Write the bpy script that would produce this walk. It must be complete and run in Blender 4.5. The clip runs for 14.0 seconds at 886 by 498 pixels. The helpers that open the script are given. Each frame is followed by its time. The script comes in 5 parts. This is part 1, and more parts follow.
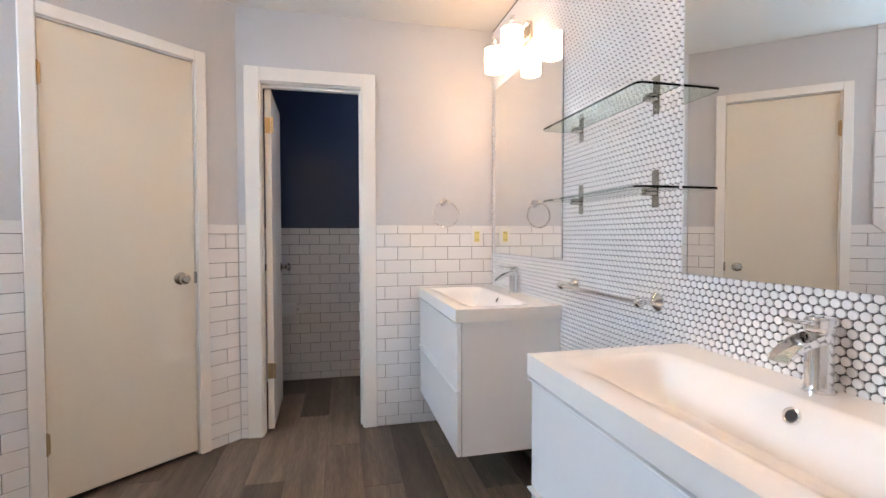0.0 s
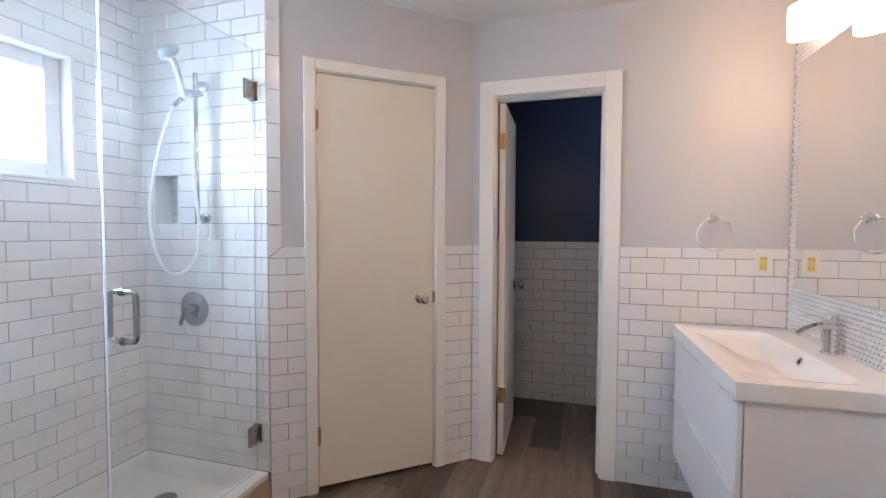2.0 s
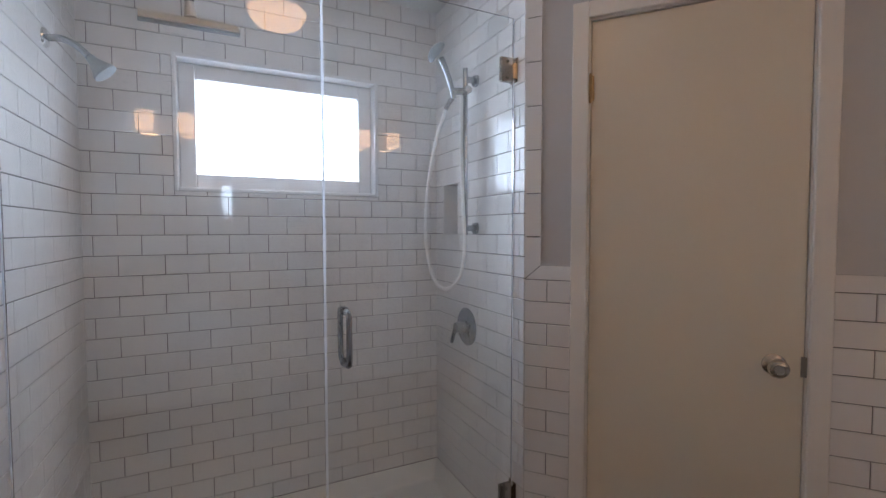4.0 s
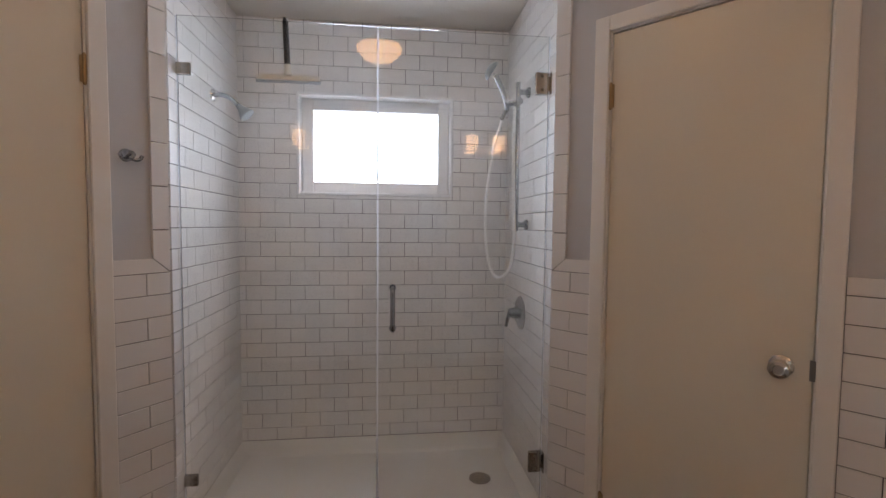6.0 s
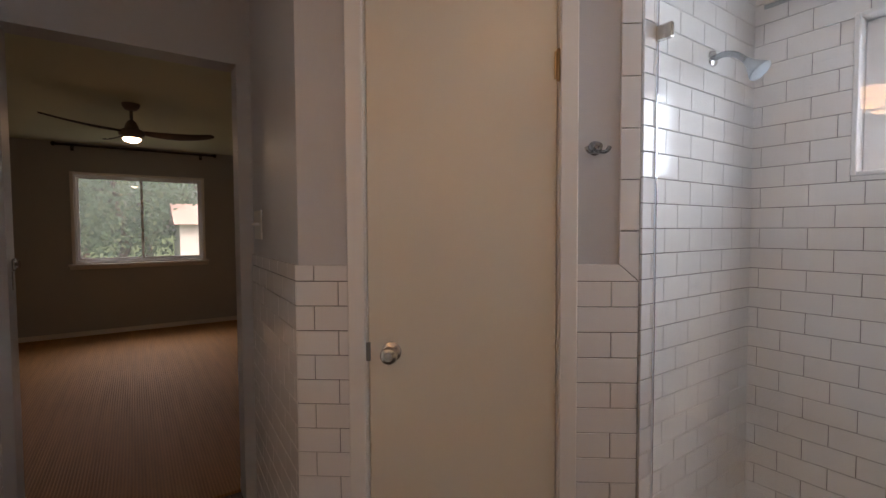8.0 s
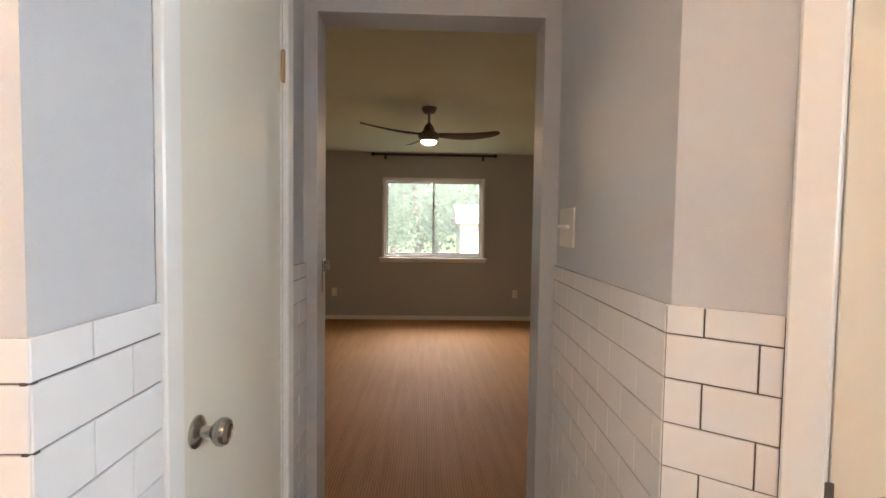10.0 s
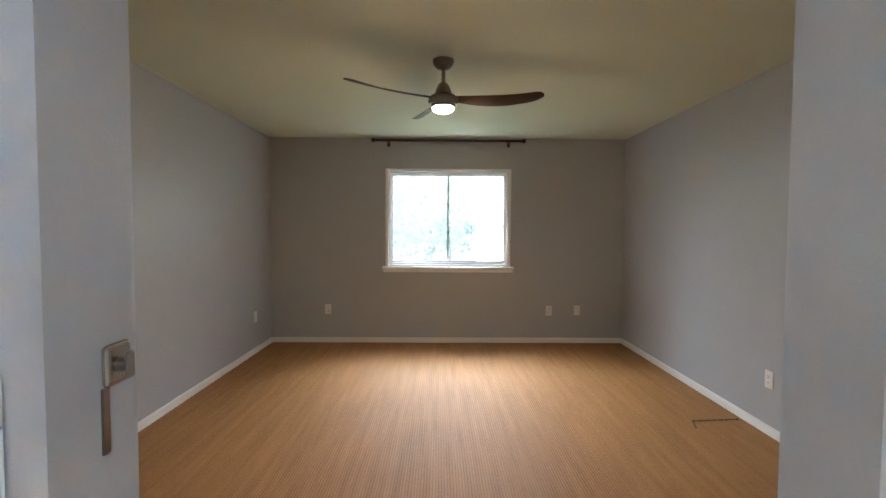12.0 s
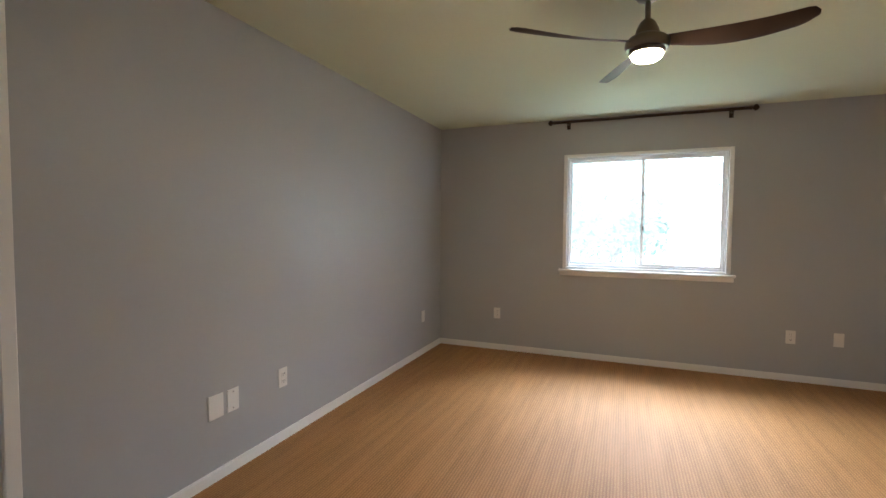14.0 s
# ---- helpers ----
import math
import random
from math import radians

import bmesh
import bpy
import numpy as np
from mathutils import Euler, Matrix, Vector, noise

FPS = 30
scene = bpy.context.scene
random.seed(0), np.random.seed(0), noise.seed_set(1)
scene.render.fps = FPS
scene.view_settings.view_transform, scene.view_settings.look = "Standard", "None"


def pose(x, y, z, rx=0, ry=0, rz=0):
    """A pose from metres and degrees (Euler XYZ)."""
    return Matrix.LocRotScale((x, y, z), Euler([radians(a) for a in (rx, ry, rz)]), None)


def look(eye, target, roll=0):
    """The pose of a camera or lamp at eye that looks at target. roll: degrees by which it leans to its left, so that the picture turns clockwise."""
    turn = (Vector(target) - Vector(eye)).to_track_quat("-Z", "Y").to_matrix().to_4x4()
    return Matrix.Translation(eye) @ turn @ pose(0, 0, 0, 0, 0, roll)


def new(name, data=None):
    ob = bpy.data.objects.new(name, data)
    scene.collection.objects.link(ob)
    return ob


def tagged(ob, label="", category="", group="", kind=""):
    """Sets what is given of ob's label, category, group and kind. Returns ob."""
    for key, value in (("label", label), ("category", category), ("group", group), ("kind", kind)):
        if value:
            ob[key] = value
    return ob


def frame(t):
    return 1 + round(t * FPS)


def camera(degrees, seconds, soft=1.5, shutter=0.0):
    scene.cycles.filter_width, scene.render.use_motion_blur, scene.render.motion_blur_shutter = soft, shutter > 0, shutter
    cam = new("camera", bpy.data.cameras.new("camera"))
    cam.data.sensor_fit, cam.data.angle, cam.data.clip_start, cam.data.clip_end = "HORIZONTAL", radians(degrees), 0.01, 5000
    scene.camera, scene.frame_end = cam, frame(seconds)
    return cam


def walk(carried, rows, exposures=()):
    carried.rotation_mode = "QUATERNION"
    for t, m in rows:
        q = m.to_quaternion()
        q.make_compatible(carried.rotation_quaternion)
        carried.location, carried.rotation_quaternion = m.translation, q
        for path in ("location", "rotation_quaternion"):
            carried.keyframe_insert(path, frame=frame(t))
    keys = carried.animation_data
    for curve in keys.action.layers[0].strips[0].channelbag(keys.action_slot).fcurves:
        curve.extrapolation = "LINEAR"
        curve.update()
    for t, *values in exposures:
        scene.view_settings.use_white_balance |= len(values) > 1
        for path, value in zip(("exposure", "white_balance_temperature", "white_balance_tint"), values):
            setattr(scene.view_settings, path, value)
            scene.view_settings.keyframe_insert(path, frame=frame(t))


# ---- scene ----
cam = camera(89.0, 14.0)
PATH = [
    (0, (0.069, -0.047, 1.155), (0.506, 1.904, 1.097), -0.1),
    (0.5, (0.1, -0.021, 1.185), (0.212, 1.975, 1.124), -0.2),
    (1, (0.145, 0.023, 1.228), (-0.005, 2.016, 1.164), -0.1),
    (1.5, (0.127, 0.079, 1.278), (-0.239, 2.044, 1.204), 0.0),
    (2, (0.072, 0.223, 1.3), (-0.507, 2.136, 1.218), 0.2),
    (2.5, (0.013, 0.378, 1.318), (-0.867, 2.172, 1.236), 0.0),
    (3, (0.054, 0.566, 1.292), (-1.266, 2.067, 1.213), -0.3),
    (3.5, (0.045, 0.756, 1.309), (-1.573, 1.928, 1.225), 0.0),
    (4, (0.038, 1.002, 1.348), (-1.759, 1.875, 1.264), -0.1),
    (4.2, (0.077, 1.097, 1.349), (-1.782, 1.831, 1.272), 0.0),
    (6.3, (0.474, 1.365, 1.348), (-1.52, 1.481, 1.246), 0.3),
    (6.5, (0.441, 1.385, 1.329), (-1.557, 1.383, 1.232), 0.1),
    (7, (0.297, 1.384, 1.321), (-1.633, 0.87, 1.223), 0.0),
    (7.5, (0.135, 1.317, 1.322), (-1.554, 0.251, 1.227), -0.1),
    (8, (-0.024, 1.329, 1.328), (-1.149, -0.323, 1.245), -0.3),
    (8.5, (-0.071, 1.307, 1.347), (-0.58, -0.625, 1.265), -0.3),
    (9, (-0.049, 1.194, 1.347), (-0.23, -0.795, 1.259), 0.2),
    (9.2, (-0.029, 1.116, 1.345), (-0.182, -0.876, 1.26), 0.5),
    (11.3, (-0.016, -0.226, 1.355), (0.006, -2.223, 1.26), 0.2),
    (11.5, (-0.022, -0.334, 1.359), (-0.007, -2.332, 1.267), 0.2),
    (12, (0.001, -0.556, 1.358), (-0.016, -2.554, 1.275), 0.3),
    (12.5, (0.043, -0.762, 1.369), (-0.075, -2.757, 1.29), 0.4),
    (13, (0.025, -0.878, 1.351), (-0.079, -2.874, 1.278), 0.3),
    (13.5, (0.072, -0.99, 1.345), (0.323, -2.972, 1.26), 0.3),
    (14, (0.059, -1.158, 1.332), (0.802, -3.013, 1.24), 0.4),
]
# the clip's camera adapts its exposure on the way
EXPOSURES = [(0, 2.03, 6850, 22), (1.0, 1.9, 6900, 26), (1.5, 1.85, 6850, 26), (2.5, 1.64, 6600, 25), (3.0, 1.58, 6500, 25), (3.5, 0.84, 7050, 28), (4.2, 0.42, 7400, 30), (6.3, 0.5, 8400, 33), (7.0, 0.52, 8150, 32), (7.5, 0.47, 8100, 32), (8.0, 0.6, 8400, 33), (8.5, 1.62, 9300, 37), (9.0, 2.12, 8550, 28), (9.2, 2.2, 8550, 28), (11.3, 2.85, 6450, 16), (11.6, 3.0, 6400, 16), (12.0, 3.3, 6050, 13), (14.0, 3.52, 5950, 13)]
walk(cam, [(t, look(eye, target, roll)) for t, eye, target, roll in PATH], EXPOSURES)

# ---- world, sun and lamps ----
world = bpy.data.worlds.new("overcast_sky")
scene.world = world
world.use_nodes = True
wt = world.node_tree
sky = wt.nodes.new("ShaderNodeTexSky")
sky.sky_type = "NISHITA"
sky.sun_disc = False
sky.sun_elevation = radians(50)
sky.sun_rotation = radians(-18)
sky.dust_density = 3.0
wt.links.new(sky.outputs[0], wt.nodes["Background"].inputs[0])
wt.nodes["Background"].inputs[1].default_value = 0.15


def lamp(name, kind, energy, color, m, **more):
    data = bpy.data.lights.new(name, kind)
    data.energy, data.color = energy, color
    for k, v in more.items():
        if k == "size":
            data.size = v
        elif k == "size_y":
            data.shape = "RECTANGLE"
            data.size_y = v
        elif k == "angle":
            data.angle = v
        elif k == "spread":
            data.spread = v
        elif k == "radius":
            data.shadow_soft_size = v
    ob = new(name, data)
    ob.matrix_world = m
    return ob


lamp("sun", "SUN", 5.0, (0.90, 0.96, 1.0), look((0, 0, 20), (3, -9, 0)), angle=radians(45))
# daylight of the frosted shower window, in its opening
lamp("shower_window_daylight", "AREA", 8.0, (0.52, 0.78, 1.0), look((-2.19, 1.2525, 1.783), (0, 1.2525, 1.70)), size=0.80, size_y=0.50, spread=radians(140))
# added area lamp outside, out of view: sky light for the bedroom window
lamp("bedroom_window_daylight", "AREA", 66, (0.82, 0.93, 1.0), look((0.25, -7.8, 3.3), (-0.25, -3.8, 0.9)), size=3.0, size_y=1.5)
WARM = (1.0, 0.72, 0.45)

# ---- materials ----
def material(name, color, rough=0.5, metal=0.0, spread=0.0, grain=0.0, bump=0.0, bump_scale=200.0, var=0.0, scale=6.0,
             emit=0.0, emit_color=None, transmission=0.0, coat=0.0, ior=1.45, rough_var=0.08, alpha=None):
    """A painted or solid surface: colour varied at two scales, roughness varied, fine relief."""
    m = bpy.data.materials.new(name)
    m.use_nodes = True
    nt = m.node_tree
    b = nt.nodes["Principled BSDF"]
    b.inputs["Roughness"].default_value = rough
    b.inputs["Metallic"].default_value = metal
    b.inputs["IOR"].default_value = ior
    b.inputs["Transmission Weight"].default_value = transmission
    b.inputs["Coat Weight"].default_value = coat
    b.inputs["Base Color"].default_value = (*color, 1)
    if emit:
        b.inputs["Emission Color"].default_value = (*(emit_color or color), 1)
        b.inputs["Emission Strength"].default_value = emit
    tc = nt.nodes.new("ShaderNodeTexCoord")
    geo = nt.nodes.new("ShaderNodeNewGeometry")
    if spread or grain or var:
        n1 = nt.nodes.new("ShaderNodeTexNoise")
        n1.inputs["Scale"].default_value = scale
        n1.inputs["Detail"].default_value = 5
        n2 = nt.nodes.new("ShaderNodeTexNoise")
        n2.inputs["Scale"].default_value = scale * 25
        nt.links.new(geo.outputs["Position"], n1.inputs["Vector"])
        nt.links.new(geo.outputs["Position"], n2.inputs["Vector"])
        add = nt.nodes.new("ShaderNodeMath")
        add.operation = "MULTIPLY_ADD"
        add.inputs[1].default_value = spread
        add.inputs[2].default_value = 1 - spread / 2 - grain / 2 - var / 2
        nt.links.new(n1.outputs["Fac"], add.inputs[0])
        add2 = nt.nodes.new("ShaderNodeMath")
        add2.operation = "MULTIPLY_ADD"
        add2.inputs[1].default_value = grain
        nt.links.new(n2.outputs["Fac"], add2.inputs[0])
        nt.links.new(add.outputs[0], add2.inputs[2])
        info = nt.nodes.new("ShaderNodeObjectInfo")
        add3 = nt.nodes.new("ShaderNodeMath")
        add3.operation = "MULTIPLY_ADD"
        add3.inputs[1].default_value = var
        nt.links.new(info.outputs["Random"], add3.inputs[0])
        nt.links.new(add2.outputs[0], add3.inputs[2])
        mul = nt.nodes.new("ShaderNodeVectorMath")
        mul.operation = "SCALE"
        mul.inputs[0].default_value = color
        nt.links.new(add3.outputs[0], mul.inputs["Scale"])
        nt.links.new(mul.outputs[0], b.inputs["Base Color"])
        rr = nt.nodes.new("ShaderNodeMath")
        rr.operation = "MULTIPLY_ADD"
        rr.inputs[1].default_value = rough_var
        rr.inputs[2].default_value = max(0.02, rough - rough_var / 2)
        nt.links.new(n1.outputs["Fac"], rr.inputs[0])
        nt.links.new(rr.outputs[0], b.inputs["Roughness"])
    if bump:
        nb = nt.nodes.new("ShaderNodeTexNoise")
        nb.inputs["Scale"].default_value = bump_scale
        nb.inputs["Detail"].default_value = 3
        nt.links.new(geo.outputs["Position"], nb.inputs["Vector"])
        bp = nt.nodes.new("ShaderNodeBump")
        bp.inputs["Strength"].default_value = bump
        bp.inputs["Distance"].default_value = 0.002
        nt.links.new(nb.outputs["Fac"], bp.inputs["Height"])
        nt.links.new(bp.outputs[0], b.inputs["Normal"])
    return m


PAINT = material("grey_wall_paint", (0.56, 0.57, 0.585), 0.45, spread=0.05, grain=0.03, bump=0.25, bump_scale=260, scale=2.5)
PAINT_BED = material("bedroom_grey_paint", (0.43, 0.435, 0.44), 0.42, spread=0.06, grain=0.03, bump=0.25, bump_scale=260, scale=2.0)
NAVY = material("navy_wall_paint", (0.035, 0.058, 0.115), 0.32, spread=0.1, bump=0.2, bump_scale=260, scale=3)
CEIL = material("white_ceiling_paint", (0.76, 0.74, 0.69), 0.8, spread=0.05, grain=0.04, bump=0.35, bump_scale=180, scale=2)
# the yellow-green of bounced light is put into the bedroom ceiling's colour
CEIL_BED = material("bedroom_ceiling_paint", (0.66, 0.69, 0.53), 0.8, spread=0.06, grain=0.05, bump=0.5, bump_scale=150, scale=2)
TRIM = material("white_trim_paint", (0.82, 0.80, 0.76), 0.32, spread=0.02, grain=0.01, bump=0.06, bump_scale=90, scale=4, rough_var=0.01)
DOOR = material("cream_door_paint", (0.77, 0.71, 0.595), 0.30, spread=0.02, grain=0.01, bump=0.06, bump_scale=60, scale=3, rough_var=0.01)
TILE = material("white_glazed_tile", (0.80, 0.79, 0.78), 0.11, spread=0.04, var=0.05, bump=0.08, bump_scale=14, scale=9, rough_var=0.06)
PENNY = material("white_penny_tile", (0.82, 0.81, 0.80), 0.16, spread=0.05, bump=0.1, bump_scale=40, scale=12, rough_var=0.1)
GROUT = material("dark_grey_grout", (0.10, 0.096, 0.092), 0.9, spread=0.3, grain=0.2, bump=0.5, bump_scale=500, scale=8)
GROUT_PENNY = material("mid_grey_grout", (0.125, 0.12, 0.115), 0.9, spread=0.25, grain=0.2, bump=0.4, bump_scale=500, scale=8)
GROUT_LIGHT = material("light_grey_grout", (0.42, 0.41, 0.40), 0.9, spread=0.2, grain=0.1, bump=0.4, bump_scale=500, scale=8)
CERAMIC = material("white_ceramic", (0.86, 0.84, 0.81), 0.15, coat=0.1, spread=0.02, scale=5, rough_var=0.03)
GLOSS_WHITE = material("white_lacquer", (0.82, 0.82, 0.82), 0.16, spread=0.02, scale=3, rough_var=0.05)
PAN = material("white_acrylic", (0.80, 0.80, 0.77), 0.22, spread=0.05, scale=4)
CHROME = material("chrome", (0.80, 0.80, 0.80), 0.08, 1.0, spread=0.05, scale=20)
BRASS = material("tarnished_brass", (0.42, 0.31, 0.18), 0.33, 1.0, spread=0.2, scale=60)
NICKEL = material("satin_nickel", (0.50, 0.47, 0.43), 0.25, 1.0, spread=0.1, scale=40)
STEEL_DARK = material("dark_nickel", (0.30, 0.28, 0.25), 0.3, 1.0, spread=0.1, scale=40)
MIRROR = material("mirror_silver", (0.88, 0.89, 0.88), 0.012, 1.0)
PLASTIC = material("white_plastic", (0.80, 0.78, 0.73), 0.35, spread=0.02, scale=30)
YELLOW = material("yellow_outlet_insert", (0.72, 0.62, 0.22), 0.5, spread=0.1, scale=60)
BLACK = material("black_rubber", (0.02, 0.02, 0.02), 0.5, spread=0.1, scale=40)
SLOT = material("dark_slot", (0.03, 0.03, 0.03), 0.7)
WHITE_HOSE = material("white_hose", (0.88, 0.88, 0.87), 0.4, 0.0, bump=0.3, bump_scale=400)
GREY_PLASTIC = material("grey_plastic", (0.30, 0.35, 0.38), 0.3, spread=0.1, scale=30)
FAN_METAL = material("brushed_bronze_nickel", (0.30, 0.25, 0.22), 0.32, 1.0, spread=0.15, scale=40)
WALNUT = material("dark_walnut", (0.055, 0.032, 0.022), 0.55, spread=0.5, grain=0.3, scale=14)
BRONZE = material("dark_bronze", (0.045, 0.03, 0.026), 0.4, 0.6, spread=0.2, scale=40)
RAW_WOOD = material("bare_wood", (0.50, 0.33, 0.20), 0.6, spread=0.3, grain=0.2, bump=0.3, scale=12)
PAPER = material("white_paper", (0.8, 0.8, 0.78), 0.9, bump=0.3, bump_scale=300)
LAMP_GLASS = material("lit_frosted_glass", (0.9, 0.85, 0.75), 0.4, emit=4.8, emit_color=(1.0, 0.66, 0.38))
BULB = material("lit_bulb", (0.9, 0.85, 0.75), 0.4, emit=55.0, emit_color=(1.0, 0.66, 0.38))
SATIN_CHROME = material("grey_satin_chrome", (0.40, 0.43, 0.46), 0.14, 1.0, spread=0.08, scale=20)
BRIGHT_EDGE = material("milky_bright_edge", (0.86, 0.90, 0.93), 0.25, spread=0.05, scale=30)
DOME_GLASS = material("lit_dome_glass", (0.9, 0.85, 0.75), 0.4, emit=5.0, emit_color=(1.0, 0.64, 0.34))
FAN_GLASS = material("lit_fan_glass", (0.9, 0.85, 0.75), 0.4, emit=29.0, emit_color=(1.0, 0.80, 0.56))
WC_GLASS = material("lit_ceiling_glass", (0.9, 0.9, 0.9), 0.4, emit=10.0, emit_color=(0.75, 0.85, 1.0))
VINYL = material("white_vinyl", (0.82, 0.83, 0.84), 0.3, spread=0.02, scale=10)
SHED_WALL = material("shed_siding", (0.72, 0.70, 0.68), 0.7, spread=0.1, grain=0.1, bump=0.3, bump_scale=40, scale=3)
SHED_ROOF = material("shed_shingles", (0.42, 0.30, 0.26), 0.9, spread=0.3, grain=0.3, bump=0.5, bump_scale=60, scale=5)
BARK = material("bark", (0.12, 0.09, 0.07), 0.9, spread=0.5, grain=0.3, bump=0.6, bump_scale=30, scale=8)
LEAF = material("leaves", (0.12, 0.16, 0.09), 0.7, spread=0.35, grain=0.2, scale=1.5)
# translucent white, so that the added strips shine like lit glass edges
snt = BRIGHT_EDGE.node_tree
strn = snt.nodes.new("ShaderNodeBsdfTranslucent")
strn.inputs[0].default_value = (0.9, 0.95, 1.0, 1)
smx = snt.nodes.new("ShaderNodeMixShader")
smx.inputs[0].default_value = 0.6
snt.links.new(snt.nodes["Principled BSDF"].outputs[0], smx.inputs[1])
snt.links.new(strn.outputs[0], smx.inputs[2])
snt.links.new(smx.outputs[0], snt.nodes["Material Output"].inputs[0])
lnt = LEAF.node_tree
ltr = lnt.nodes.new("ShaderNodeBsdfTranslucent")
ltr.inputs[0].default_value = (0.22, 0.36, 0.26, 1)
lmx = lnt.nodes.new("ShaderNodeMixShader")
lmx.inputs[0].default_value = 0.5
lnt.links.new(lnt.nodes["Principled BSDF"].outputs[0], lmx.inputs[1])
lnt.links.new(ltr.outputs[0], lmx.inputs[2])
lnt.links.new(lmx.outputs[0], lnt.nodes["Material Output"].inputs[0])
GRASS = material("lawn", (0.07, 0.11, 0.04), 0.9, spread=0.5, grain=0.4, bump=0.5, bump_scale=40, scale=1.2)


def glass(name, tint):
    m = bpy.data.materials.new(name)
    m.use_nodes = True
    b = m.node_tree.nodes["Principled BSDF"]
    b.inputs["Base Color"].default_value = (*tint, 1)
    b.inputs["Roughness"].default_value = 0.0
    b.inputs["Transmission Weight"].default_value = 1.0
    b.inputs["IOR"].default_value = 1.48
    return m


GLASS = glass("clear_glass", (0.955, 0.985, 0.975))
# dried water spots, thicker in patches; the film also stands in for window glare
gnt = GLASS.node_tree
gtr = gnt.nodes.new("ShaderNodeBsdfTranslucent")
gtr.inputs[0].default_value = (0.9, 0.95, 1.0, 1)
gno = gnt.nodes.new("ShaderNodeTexNoise")
gno.inputs["Scale"].default_value = 9.0
gno.inputs["Detail"].default_value = 6
gge = gnt.nodes.new("ShaderNodeNewGeometry")
gnt.links.new(gge.outputs["Position"], gno.inputs["Vector"])
gfa = gnt.nodes.new("ShaderNodeMapRange")
gfa.inputs[1].default_value, gfa.inputs[2].default_value = 0.35, 0.75
gfa.inputs[3].default_value, gfa.inputs[4].default_value = 0.012, 0.05
gnt.links.new(gno.outputs["Fac"], gfa.inputs[0])
gmx = gnt.nodes.new("ShaderNodeMixShader")
gnt.links.new(gfa.outputs[0], gmx.inputs[0])
gnt.links.new(gnt.nodes["Principled BSDF"].outputs[0], gmx.inputs[1])
gnt.links.new(gtr.outputs[0], gmx.inputs[2])
gnt.links.new(gmx.outputs[0], gnt.nodes["Material Output"].inputs[0])
GLASS_SHELF = glass("green_shelf_glass", (0.80, 0.93, 0.88))
PANE = glass("window_glass", (0.98, 0.99, 0.985))
# a pale blue veil in the panes washes out the garden like glare
pnt = PANE.node_tree
ptr = pnt.nodes.new("ShaderNodeBsdfTranslucent")
ptr.inputs[0].default_value = (0.84, 0.93, 1.0, 1)
pmx = pnt.nodes.new("ShaderNodeMixShader")
pmx.inputs[0].default_value = 0.045
pnt.links.new(pnt.nodes["Principled BSDF"].outputs[0], pmx.inputs[1])
pnt.links.new(ptr.outputs[0], pmx.inputs[2])
pnt.links.new(pmx.outputs[0], pnt.nodes["Material Output"].inputs[0])


